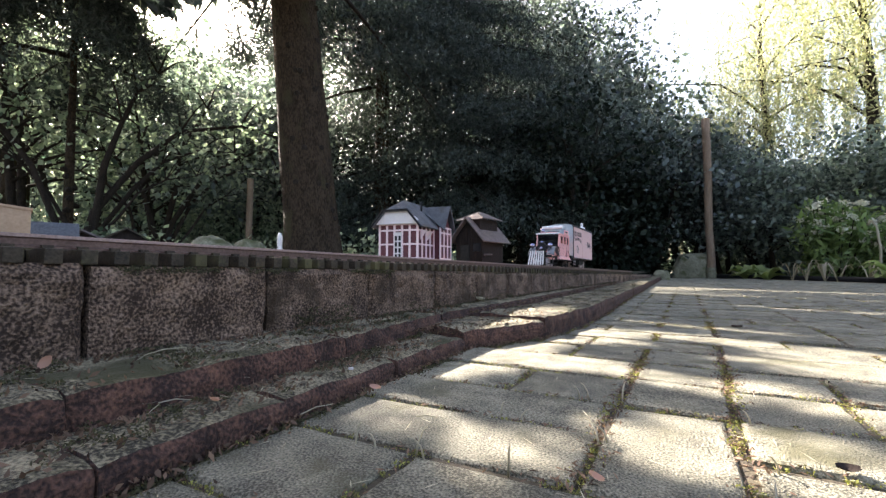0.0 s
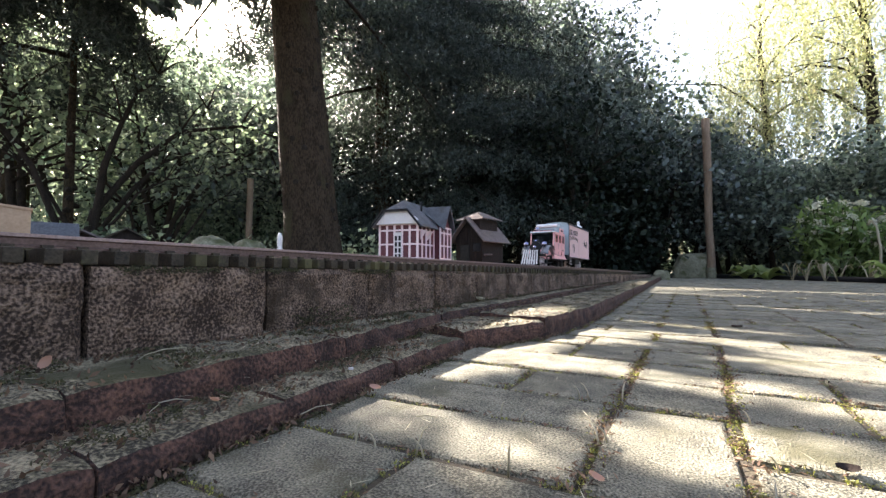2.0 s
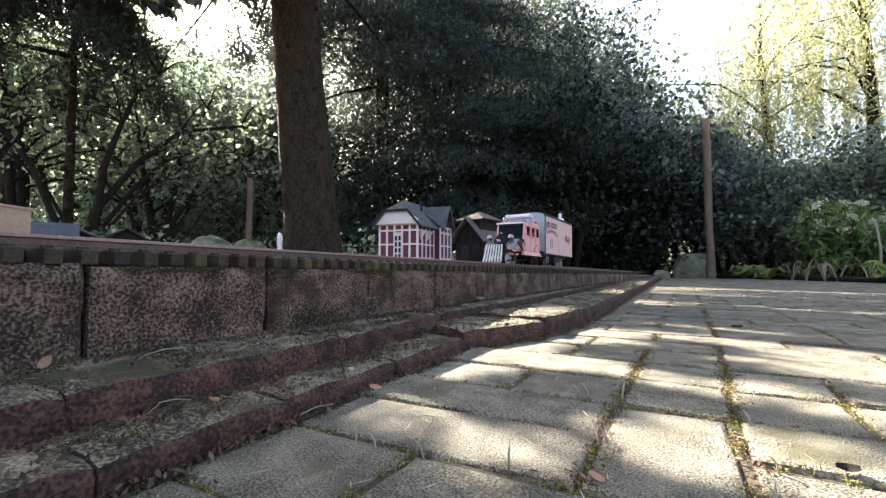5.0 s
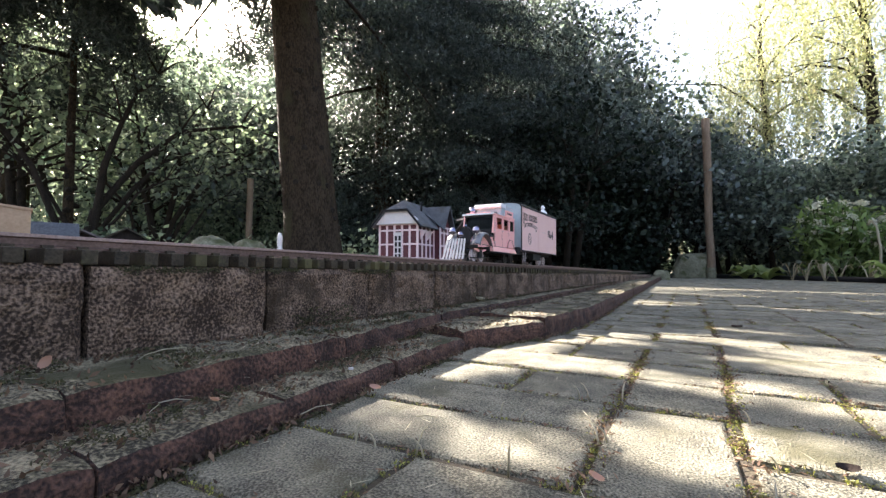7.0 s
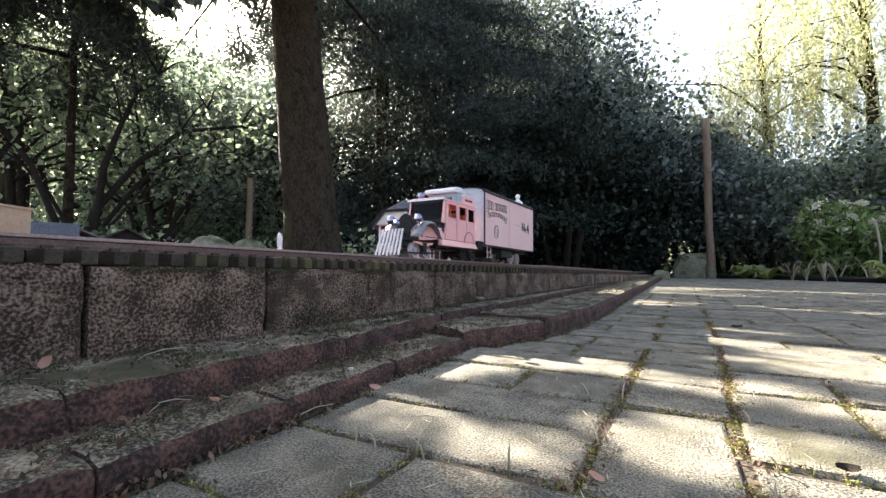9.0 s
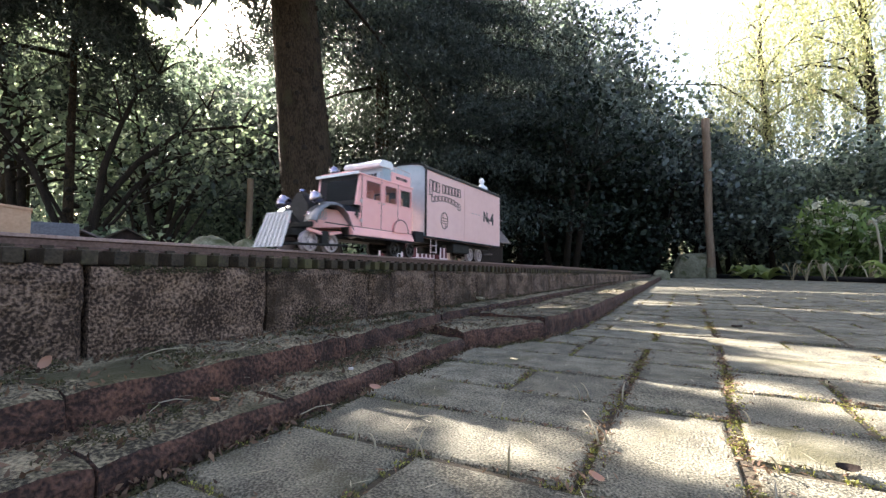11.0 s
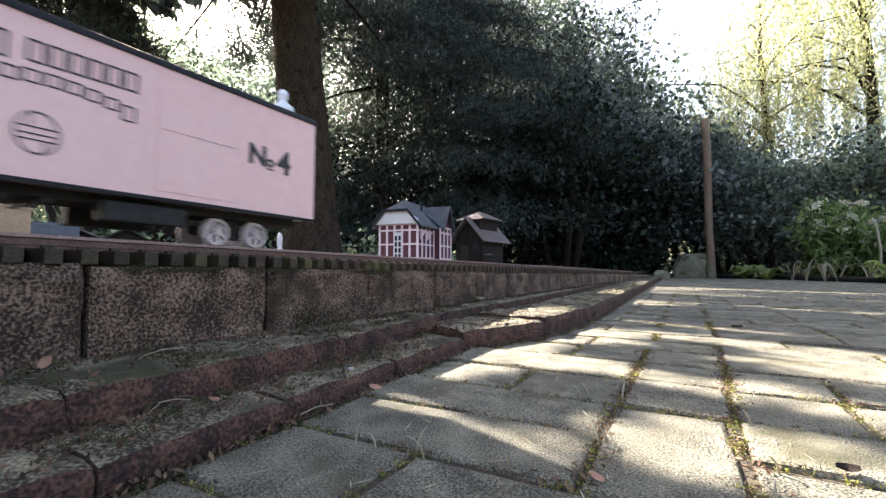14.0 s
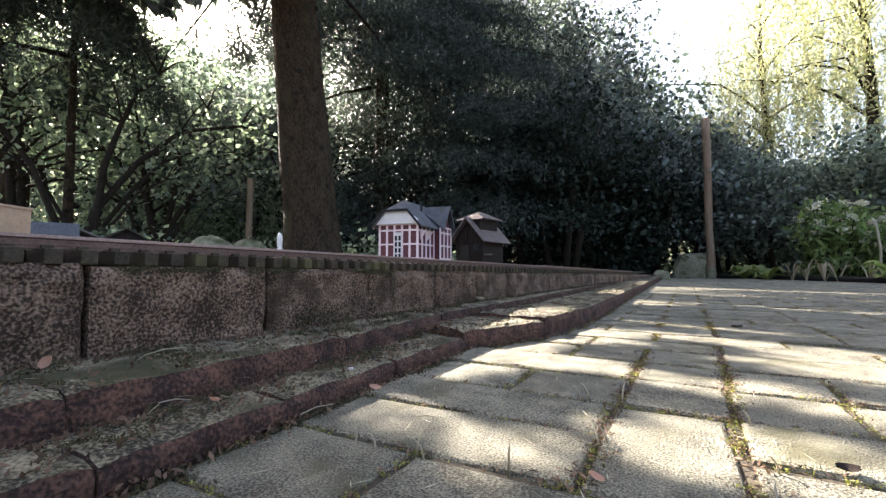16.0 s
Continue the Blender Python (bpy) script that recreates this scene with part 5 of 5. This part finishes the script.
def stone(name, label, place, size, seed):
    bm = bmesh.new()
    bmesh.ops.create_icosphere(bm, subdivisions=4, radius=1)
    for v in bm.verts:
        c = v.co.copy()
        c = Vector([math.copysign(abs(k) ** 0.7, k) for k in c])
        v.co = c * (1 + 0.16 * noise.noise(c * 1.3 + Vector((seed, 0, 0))) + 0.06 * noise.noise(c * 4 + Vector((0, seed, 0))))
    bm.transform(Matrix.Diagonal((*size, 1)))
    ob = part(name, bm, M_ROCK, smooth=True)
    ob.location = place
    return tagged(ob, label, "stone")


stone("field_stone", "rounded grey lichened field stone on the bed", out(57.2, 3.2, 0.14), (0.17, 0.12, 0.20), 1)
stone("field_stone", "pale rounded field stone on the bed", out(53.2, 3.1, 0.14), (0.12, 0.1, 0.195), 2)
stone("field_stone", "squarish mossy boulder beside the post", out(-0.6, 8.2, 0.12), (0.27, 0.23, 0.27), 5)
stone("field_stone", "small pale stone by the kerb's end", out(2.6, 6.4, 0.03), (0.1, 0.08, 0.09), 6)


def post(label, place, width, height, tilt=0):
    bm = bmesh.new()
    n = 10
    rows = []
    for i in range(n + 1):
        z = height * i / n
        w = width / 2 * (1 + 0.05 * noise.noise((z * 3, width * 40, 0)))
        sway = 0.25 * width * noise.noise((0, z * 1.2, width * 30))
        rows.append([bm.verts.new((sway + w * math.cos(a), w * math.sin(a), z)) for a in [math.tau * k / 10 for k in range(10)]])
    for a, b in zip(rows, rows[1:]):
        for k in range(10):
            bm.faces.new((a[k], a[(k + 1) % 10], b[(k + 1) % 10], b[k]))
    bm.faces.new(rows[-1])
    ob = part("wooden_post", bm, M_POST, smooth=True)
    ob.matrix_world = Matrix.Translation(place) @ pose(0, 0, 0, 0, tilt, 0)
    return tagged(ob, label, "post")


tall = post("weathered round wooden post at the terrace edge", out(-2.4, 8.0, -0.03), 0.115, 2.55, -0.5)
collar = part("collar", tube(bmesh.new(), [(0, 0, 0.0), (0, 0, 0.19)], 0.07, 14), M_ROCK, tall, "grey metal post shoe")
post("thin pale wooden stake in the thicket", out(53.2, 5.6, 0.08), 0.075, 1.12)

# left-hand model houses beyond the track
def low_house(label, place, turn, size, roof_h, wall_m, roof_m, over=0.02):
    root = new("model_house")
    tagged(root, label, "model building")
    root.matrix_world = Matrix.Translation(place) @ pose(0, 0, 0, 0, 0, turn)
    w, d, h = size
    part("wall", prism(bmesh.new(), [(-w / 2, -0.03), (w / 2, -0.03), (w / 2, h), (0, h + roof_h), (-w / 2, h)], "y", -d / 2, d / 2), wall_m, root)
    bm = bmesh.new()
    for s in (-1, 1):
        v = [bm.verts.new(p) for p in ((s * (w / 2 + over), -d / 2 - over, h - over * roof_h * 2 / w), (s * (w / 2 + over), d / 2 + over, h - over * roof_h * 2 / w), (0, d / 2 + over, h + roof_h + 0.004), (0, -d / 2 - over, h + roof_h + 0.004))]
        bm.faces.new(v)
    bmesh.ops.recalc_face_normals(bm, faces=bm.faces)
    bmesh.ops.solidify(bm, geom=bm.faces[:], thickness=0.006)
    part("roof", bm, roof_m, root)
    return root


low_house("tan model house with a flat gable wall", out(76.0, 1.75, 0.10), 74, (0.2, 0.2, 0.2), 0.008, M_TAN, M_TAN, 0.004)
low_house("model house with a steep blue-grey roof", out(71.3, 1.95, 0.115), 162, (0.15, 0.11, 0.09), 0.075, M_TAN, M_SLATE)
low_house("low model hut with a brown-grey roof", out(68.9, 2.1, 0.09), 69, (0.2, 0.14, 0.13), 0.045, M_SHED, M_SHEDROOF)
# The mound is built from a hut with a soil-coloured roof.
low_house("dark mossy mound, shaped as a low model hut", out(65.2, 2.2, 0.085), 66, (0.28, 0.2, 0.12), 0.08, M_SHED, M_SOIL)
figure = part("figurine", lathe(bmesh.new(), [(0.012, 0), (0.016, 0.01), (0.011, 0.03), (0.013, 0.05), (0.016, 0.062), (0.006, 0.07), (0.008, 0.078), (0.0085, 0.094), (0.003, 0.102)], 14, "z"), M_STATIONWALL, smooth=True)
figure.matrix_world = Matrix.Translation(out(49.7, 1.5, 0.101)) @ Matrix.Diagonal((1.0, 1.0, 1.45, 1))
tagged(figure, "small pale figurine beside the track", "figurine")

# Terrace edge with its plants
a, b = out(1.2, 9.6), out(-24.0, 5.2)
edge = part("edging", tube(bmesh.new(), [a + Vector((0, 0, 0.02)), a.lerp(b, 0.5) + Vector((0, 0, 0.022)), b + Vector((0, 0, 0.02))], 0.035, 10), M_BLACK)
tagged(edge, "black edging strip along the far side of the paving", "edging", kind="structure")


def flowering_bush(place, height, seed):
    nr = np.random.default_rng(seed)
    root = new("flowering_bush")
    root.location = place
    tagged(root, "tall leafy bush with faded white flower heads", "shrub")
    bm = bmesh.new()
    lv, fl = [], []
    for i in range(46):
        a, s = nr.uniform(0, math.tau), nr.uniform(0.05, 0.33)
        h = height * nr.uniform(0.55, 1.0)
        top = np.array([math.cos(a) * s, math.sin(a) * s, h])
        tube(bm, [(top[0] * 0.35, top[1] * 0.35, 0), (top[0] * 0.7, top[1] * 0.7, h * 0.5), tuple(top)], [0.009, 0.007, 0.004], 5)
        for f in np.linspace(0.15, 1, 22):
            lv.append(np.array([top[0] * (0.35 + 0.65 * f), top[1] * (0.35 + 0.65 * f), h * f]) + nr.normal(size=3) * 0.06)
        if nr.random() < 0.75:
            fl.append(top + np.array([0, 0, 0.02]))
    part("stem", bm, M_TWIG, root)
    lv = np.concatenate([np.array(lv) + nr.normal(size=(len(lv), 3)) * 0.05 for k in range(3)])
    quads("foliage", leaves(nr, lv, 0.1, 0.034), L_BUSH, root)
    quads("flower_head", leaves(nr, clumps(nr, fl, 40, 0.026, 0.6), 0.032, 0.028), M_FLOWER, root)


flowering_bush(out(-12.7, 6.9, -0.03), 0.96, 7)
flowering_bush(out(-14.6, 7.2, -0.03), 0.78, 8)
flowering_bush(out(-17.4, 6.9, -0.03), 0.6, 9)


def hosta(place, radius, count, seed, material, label, name="hosta", wide=0.3):
    """A tuft of broad arching leaves."""
    rnd = random.Random(seed)
    root = new(name)
    root.location = place
    tagged(root, label, "plant")
    for i in range(count):
        bm = bmesh.new()
        a = rnd.uniform(0, math.tau)
        L, lift = radius * rnd.uniform(0.7, 1.15), rnd.uniform(0.35, 0.95) + 0.6 * (wide < 0.1)
        d, s = Vector((math.cos(a), math.sin(a), 0)), Vector((-math.sin(a), math.cos(a), 0))
        prev = None
        for k in range(6):
            f = k / 5
            w = L * wide * math.sin(math.pi * min(0.98, 0.08 + 0.9 * f)) ** 0.8
            c = d * L * f + Vector((0, 0, L * lift * math.sin(f * 2.3)))
            row = [bm.verts.new(c - s * w + Vector((0, 0, w * 0.3))), bm.verts.new(c), bm.verts.new(c + s * w + Vector((0, 0, w * 0.3)))]
            if prev:
                for q in (0, 1):
                    bm.faces.new((prev[q], prev[q + 1], row[q + 1], row[q]))
            prev = row
        part("leaf", bm, material, root, smooth=True)
    return root


hosta(out(-5.6, 7.6, -0.02), 0.21, 24, 1, L_LIME, "lime green hosta with broad arching leaves")
hosta(out(-7.4, 7.0, -0.02), 0.19, 20, 2, L_LIME, "lime green hosta drooping over the edging")
hosta(out(-17.0, 5.9, -0.02), 0.25, 16, 3, L_LIME, "lime green broad-leaved plant by the edging")
for i, (bb, dd) in enumerate(((-9.5, 6.8), (-10.6, 6.6), (-12.0, 6.4), (-13.0, 6.3), (-15.2, 6.1))):
    hosta(out(bb, dd, -0.02), 0.17, 10, 20 + i, M_STRAW, "withered straw-coloured leaf tuft", "withered_tuft", 0.05)
# tall withered seed stalk near the frame's edge
bm = tube(bmesh.new(), [(0, 0, 0), (0.01, 0, 0.35), (-0.01, 0.01, 0.6), (-0.05, 0.01, 0.66), (-0.08, 0, 0.62)], [0.012, 0.012, 0.011, 0.012, 0.016], 8)
stalk = part("seed_stalk", bm, M_STRAW, smooth=True)
stalk.location = out(-15.9, 6.4, -0.02)
tagged(stalk, "pale curled seed stalk", "plant")


# Paving stones, each laid singly
def paver_mesh(w, l, rnd, bevel=0.0038, h=0.05, cells=5):
    """A block with rounded, slightly chipped top edges; x from 0 to w, y from 0 to l, top at 0."""
    bm = bmesh.new()
    n = cells
    def ring(inset, z, wob):
        pts = []
        for (x0, y0, x1, y1) in ((0, 0, w, 0), (w, 0, w, l), (w, l, 0, l), (0, l, 0, 0)):
            for k in range(n):
                f = k / n
                x, y = x0 + (x1 - x0) * f, y0 + (y1 - y0) * f
                x, y = min(max(x, inset), w - inset), min(max(y, inset), l - inset)
                pts.append(bm.verts.new((x + rnd.uniform(-wob, wob), y + rnd.uniform(-wob, wob), z + rnd.uniform(-wob, wob) * 0.5)))
        return pts
    rings = [ring(0, -h, 0), ring(0, -bevel, 0.001), ring(bevel * 0.35, -bevel * 0.3, 0.0008), ring(bevel * 1.2, 0, 0.0004)]
    for a, b in zip(rings, rings[1:]):
        for k in range(len(a)):
            j = (k + 1) % len(a)
            bm.faces.new((a[k], a[j], b[j], b[k]))
    bm.faces.new(rings[-1])
    return bm


rnd = random.Random(21)
kx, ky = [p[0] for p in KERB_LOW], [p[1] for p in KERB_LOW]
PITCH = 0.1
ROWS_Y = [-2.42 + 0.1 * i for i in range(21)] + [-0.32, -0.225, -0.13, -0.03, 0.07, 0.168, 0.2745, 0.3715, 0.4650]
while ROWS_Y[-1] < 7.4:
    ROWS_Y.append(ROWS_Y[-1] + (0.112 if ROWS_Y[-1] < 0.7 else 0.101))
SPLITS = {26: [-0.176, 0.03, 0.232], 27: [-0.062, 0.033, 0.238], 28: [-0.063, 0.034, 0.238], 29: [-0.18, -0.06, 0.036, 0.133], 30: [-0.06, 0.04, 0.138], 31: [-0.16, -0.06, 0.043]}
stones = []
for r in range(len(ROWS_Y) - 1):
    y0, y1 = ROWS_Y[r], ROWS_Y[r + 1]
    left = float(np.interp((y0 + y1) / 2, ky, kx)) + 0.006
    cuts = list(SPLITS.get(r, []))
    if not cuts:
        cuts = [0.1 * (r % 2) - 0.157]
        if r % 2 == 0 or rnd.random() < 0.4:
            cuts.append(0.046)
            cuts = [c for c in cuts if c <= 0.046]
    cuts = [c for c in cuts if c > left + 0.03]
    right = 4.6
    while not cuts or cuts[-1] < right:
        last = cuts[-1] if cuts else left
        cuts.append(last + 0.2 + rnd.uniform(-0.004, 0.004))
    xs = [left] + cuts
    for x0, x1 in zip(xs, xs[1:]):
        stones.append((x0, x1, y0, y1))
# one stone lies lengthwise over two rows
stones = [s for s in stones if not (abs(s[0] + 0.062) < 0.005 and abs(s[1] - 0.033) < 0.005 and 0.27 < s[2] < 0.38)]
stones.append((-0.063, 0.033, 0.2745, 0.465))
stones.sort(key=lambda s: s[0] ** 2 + s[2] ** 2)
verts, faces = [], []
for i, (x0, x1, y0, y1) in enumerate(stones):
    g = 0.006 + rnd.uniform(-0.001, 0.0015)
    bm = paver_mesh(x1 - x0 - g, y1 - y0 - g, rnd, cells=5 if i < 290 else 2)
    m = pose(x0 + g / 2 + rnd.uniform(-0.0012, 0.0012), y0 + g / 2 + rnd.uniform(-0.0012, 0.0012), rnd.uniform(-0.0022, 0.0012), rnd.uniform(-0.6, 0.6), rnd.uniform(-0.6, 0.6), rnd.uniform(-0.6, 0.6))
    if i < 290:
        part("paver", bm, M_PAVER, paved_base).matrix_basis = m
    else:
        bm.transform(m)
        base = len(verts)
        bm.verts.index_update()
        verts += [tuple(v.co) for v in bm.verts]
        faces += [[base + v.index for v in f.verts] for f in bm.faces]
        bm.free()
me = bpy.data.meshes.new("far_pavers")
me.from_pydata(verts, [], faces)
me.materials.append(M_PAVER)
rest = new("far_pavers", me)
rest.parent = paved_base
tagged(rest, kind="stuff")

# Moss and crumbs in the joints
mr = np.random.default_rng(33)
cs = []
for x0, x1, y0, y1 in stones:
    if y0 > 2.6 or y1 < 0.1 or x0 > y0 * 0.4 + 0.3:
        continue
    dens = 0.55 if y0 < 1.2 else 0.3
    n = int((x1 - x0) * 420 * dens)
    cs.append(np.stack([mr.uniform(x0, x1, n), y0 + mr.normal(size=n) * 0.0018, np.full(n, -0.0035)], axis=1))
    wide = 0.0055 if abs(x0 + 0.06) < 0.012 or abs(x0 - 0.042) < 0.012 else 0.0025
    n = int((y1 - y0) * (1500 if wide > 0.003 else 500) * dens)
    cs.append(np.stack([x0 + mr.normal(size=n) * wide, mr.uniform(y0, y1, n), np.full(n, -0.003)], axis=1))
cs = np.concatenate(cs)
joint_line = cs
keep = np.array([noise.noise((p[0] * 14, p[1] * 14, 7)) > -0.14 for p in cs])
cs = cs[keep]
cs[:, 2] += np.abs(mr.normal(size=len(cs))) * 0.0016
tufts = clumps(mr, cs, 6, 0.0017, 0.5)
moss = quads("joint_moss", leaves(mr, tufts, 0.0024, 0.0013, droop=-0.2), M_MOSS)
tagged(moss, "yellow-green moss in the paving joints", "moss", kind="stuff")
pick = joint_line[mr.random(len(joint_line)) < 0.6] + np.array([0, 0, 0.004])
debris = quads("joint_litter", leaves(mr, clumps(mr, pick, 2, 0.004, 0.15), 0.007, 0.0018) * np.array([1, 1, 0.6]), M_LITTER)
tagged(debris, "brown plant litter lying in the joints", "leaf litter", kind="stuff")
# brown litter along the foot of both kerbs and of the wall
cs = []
for i in range(5200):
    y = mr.uniform(0.02, 3.2) if i % 2 else mr.uniform(0.02, 0.9)
    lo, hi = float(np.interp(y, [p[1] for p in KERB_LOW], [p[0] for p in KERB_LOW])), float(np.interp(y, [p[1] for p in KERB_HIGH], [p[0] for p in KERB_HIGH]))
    low_top = 0.0225 if y < 0.6 else 0.031 if y < 0.86 else 0.04
    cs.append(((lo + 0.003 + abs(mr.normal()) * 0.008, y, 0.001 + 0.002 * mr.random()), (hi + 0.003 + abs(mr.normal()) * 0.009, y, low_top), (-0.494 + 0.023 * y + abs(mr.normal()) * 0.012, y, 0.0495), (hi - mr.uniform(0.0, 0.11), y, 0.0498), (hi + mr.uniform(0.0, 1.0) * max(lo - hi - 0.006, 0.01), y, low_top))[i % 5])
litter = quads("kerb_litter", leaves(mr, np.array(cs), 0.0075, 0.0028) * np.array([1, 1, 1]), M_LITTER)
tagged(litter, "red-brown needles and leaf crumbs along the kerbs", "leaf litter", kind="stuff")

# Moss cushions and needles on the kerbs and along their foot
cs = []
hx, hy = [p[0] for p in KERB_HIGH], [p[1] for p in KERB_HIGH]
for i in range(5200):
    y = mr.uniform(0.05, 3.0) if i % 3 else mr.uniform(0.05, 0.9)
    k = i % 6
    lo, hi = float(np.interp(y, ky, kx)), float(np.interp(y, hy, hx))
    if k == 0:
        p = (lo + 0.006 + abs(mr.normal()) * 0.006, y, -0.002)
    elif k == 1:
        p = (hi + 0.004 + abs(mr.normal()) * 0.012, y, 0.022)
    elif k == 4:
        p = (hi + 0.002 + abs(mr.normal()) * 0.016, y, 0.0215 + 0.004 * mr.random())
    elif k == 5:
        p = (-0.494 + 0.023 * y + abs(mr.normal()) * 0.007, y, 0.0485 + 0.003 * mr.random())
    elif k == 2:
        p = (mr.uniform(hi, lo) - 0.006, y, 0.0225 if y < 0.6 else 0.031 if y < 0.86 else 0.04)
    else:
        p = (hi - mr.uniform(0.01, 0.1), y, 0.0495)
    if noise.noise((p[0] * 18, p[1] * 18, 2)) > (0.05 if k < 4 else -0.12) or k == 0:
        cs.append(p)
for i in range(600):
    y = mr.uniform(0.02, 2.2) if i % 2 else mr.uniform(0.02, 0.7)
    if noise.noise((y * 9, 3, 1)) > 0.0:
        cs.append((-0.4955 + 0.023 * y + abs(mr.normal()) * 0.001, y, rail_z(y) - 0.0285 - abs(mr.normal()) * 0.003))
    if noise.noise((y * 7, 8, 1)) > 0.05:
        cs.append((-0.4945 + 0.023 * y + abs(mr.normal()) * 0.002, y, 0.05 + abs(mr.normal()) * 0.011))
tufts = clumps(mr, cs, 14, 0.003, 0.35)
moss = quads("kerb_moss", leaves(mr, tufts, 0.0026, 0.0015, droop=-0.2), M_KMOSS)
tagged(moss, "dull green moss cushions on the kerb stones", "moss", kind="stuff")
n = 900
xy = np.stack([mr.uniform(-0.48, 0.5, n), mr.uniform(0.05, 2.2, n)], axis=1)
z = np.where(xy[:, 0] < -0.39, 0.0515, np.where(xy[:, 0] < -0.32, 0.0285, 0.0022))
a = mr.uniform(0, math.tau, n)
d = np.stack([np.cos(a), np.sin(a), mr.normal(size=n) * 0.12], axis=1) * mr.uniform(0.004, 0.011, (n, 1))
s = np.stack([-np.sin(a), np.cos(a), np.zeros(n)], axis=1) * 0.0005
c = np.concatenate([xy, z[:, None]], axis=1)
needles = quads("fallen_needles", np.stack([c - d, c - s, c + d, c + s], axis=1), M_STRAW)
tagged(needles, "fallen brown needles scattered on stones", "needles", kind="stuff")


n = 1100
xy = np.stack([mr.uniform(-0.2, 2.2, n), mr.uniform(1.1, 6.5, n)], axis=1)
xy[:, 0] = xy[:, 0] * (0.25 + xy[:, 1] * 0.25) - 0.05
crumbs = quads("leaf_crumbs", leaves(mr, np.concatenate([xy, np.full((n, 1), 0.003)], axis=1), 0.008, 0.004) * np.array([1, 1, 0.35]), M_CRUMB)
tagged(crumbs, "dark crumbs of dead leaves strewn on the paving", "leaf litter", kind="stuff")


def scrap(name, label, place, size, turn, material, curl=0.35, category="leaf"):
    """A curled dry leaf."""
    bm = bmesh.new()
    rows = []
    for i in range(6):
        f = i / 5
        w = size * 0.36 * math.sin(math.pi * (0.06 + 0.9 * f)) ** 0.7
        rows.append([bm.verts.new((size * (f - 0.5), w * q, curl * size * (q * q * 0.5 + (f - 0.5) ** 2))) for q in (-1, -0.5, 0, 0.5, 1)])
    for r0, r1 in zip(rows, rows[1:]):
        for q in range(4):
            bm.faces.new((r0[q], r0[q + 1], r1[q + 1], r1[q]))
    ob = part(name, bm, material, smooth=True)
    ob.matrix_world = Matrix.Translation(place) @ pose(0, 0, 0, *turn)
    return tagged(ob, label, category)


scrap("fallen_leaf", "pinkish brown fallen leaf against the wall", (-0.462, 0.158, 0.0560), 0.0115, (75, -50, 60), M_DEADLEAF)
scrap("fallen_leaf", "small orange leaf at the kerb's foot", (-0.292, 0.375, 0.006), 0.012, (20, 10, 30), M_DEADLEAF)
scrap("fallen_leaf", "small brown leaf on the mossy kerb", (-0.335, 0.222, 0.026), 0.012, (10, 20, 110), M_DEADLEAF)
scrap("fallen_leaf", "tan leaf on the upper kerb", (-0.465, 1.03, 0.054), 0.03, (10, 5, 80), M_STRAW)
scrap("fallen_leaf", "tiny russet leaf in the joint", (-0.052, 0.287, 0.003), 0.01, (15, 25, 20), M_DEADLEAF)
scrap("fallen_leaf", "dark shrivelled leaf in the joint", (0.088, 0.377, 0.003), 0.013, (10, 0, 10), M_SHED)
scrap("fallen_leaf", "dark rotting leaf on the paving", (0.095, 1.17, 0.003), 0.022, (5, 0, 15), M_SHED)


def blade(place, height, bend, turn):
    bm = tube(bmesh.new(), [(0, 0, -0.004), (bend * 0.2, 0, height * 0.45), (bend * 0.6, 0, height * 0.85), (bend, 0, height)], [0.0009, 0.0008, 0.0006, 0.0002], 5)
    ob = part("grass_blade", bm, M_STRAW, smooth=True)
    ob.matrix_world = Matrix.Translation(place) @ pose(0, 0, 0, 0, 0, turn)
    return tagged(ob, "pale dry grass blade in a joint", "grass", group="grass blades in the joints")


for x, y, h, b, t in ((-0.222, 0.262, 0.016, 0.004, 30), (-0.205, 0.265, 0.01, 0.006, 200), (-0.172, 0.268, 0.018, 0.01, 60), (-0.166, 0.27, 0.014, -0.012, 40), (-0.105, 0.276, 0.02, -0.008, 120), (-0.06, 0.35, 0.02, 0.02, 140), (-0.055, 0.36, 0.016, -0.018, 10), (-0.15, 0.375, 0.012, 0.006, 70), (-0.13, 0.372, 0.01, 0.008, 20), (-0.06, 0.48, 0.016, 0.012, 80), (-0.09, 0.47, 0.014, 0.01, 160), (-0.1, 0.472, 0.012, -0.01, 60), (0.05, 0.36, 0.012, 0.01, 220), (0.04, 0.3, 0.014, 0.008, 90), (0.045, 0.455, 0.012, -0.006, 0)):
    blade((x, y, 0), h, b, t)
for x, y, z, ln, t in ((-0.31, 0.19, 0.004, 0.03, 70), (-0.36, 0.205, 0.026, 0.024, 40), (-0.44, 0.24, 0.053, 0.04, 95), (-0.30, 0.3, 0.003, 0.035, 80), (-0.2, 0.33, 0.003, 0.02, 10)):
    tw = part("twig", tube(bmesh.new(), [(-ln / 2, 0, 0), (0, ln * 0.05, 0.002), (ln / 2, 0, 0.001)], [0.0005, 0.0006, 0.0003], 5), M_STRAW)
    tw.matrix_world = pose(x, y, z, 0, 0, t)
    tagged(tw, "thin dry twig lying on the stones", "twig", group="twigs on the kerbs")
chip = part("stone_chip", prism(bmesh.new(), [(-0.0025, -0.0018), (0.0024, -0.001), (0.0015, 0.0022), (-0.002, 0.0018)], "z", 0, 0.002), M_STATIONWALL)
chip.location = (-0.325, 0.375, 0.022)
tagged(chip, "small white stone chip on the kerb", "pebble")

motions()
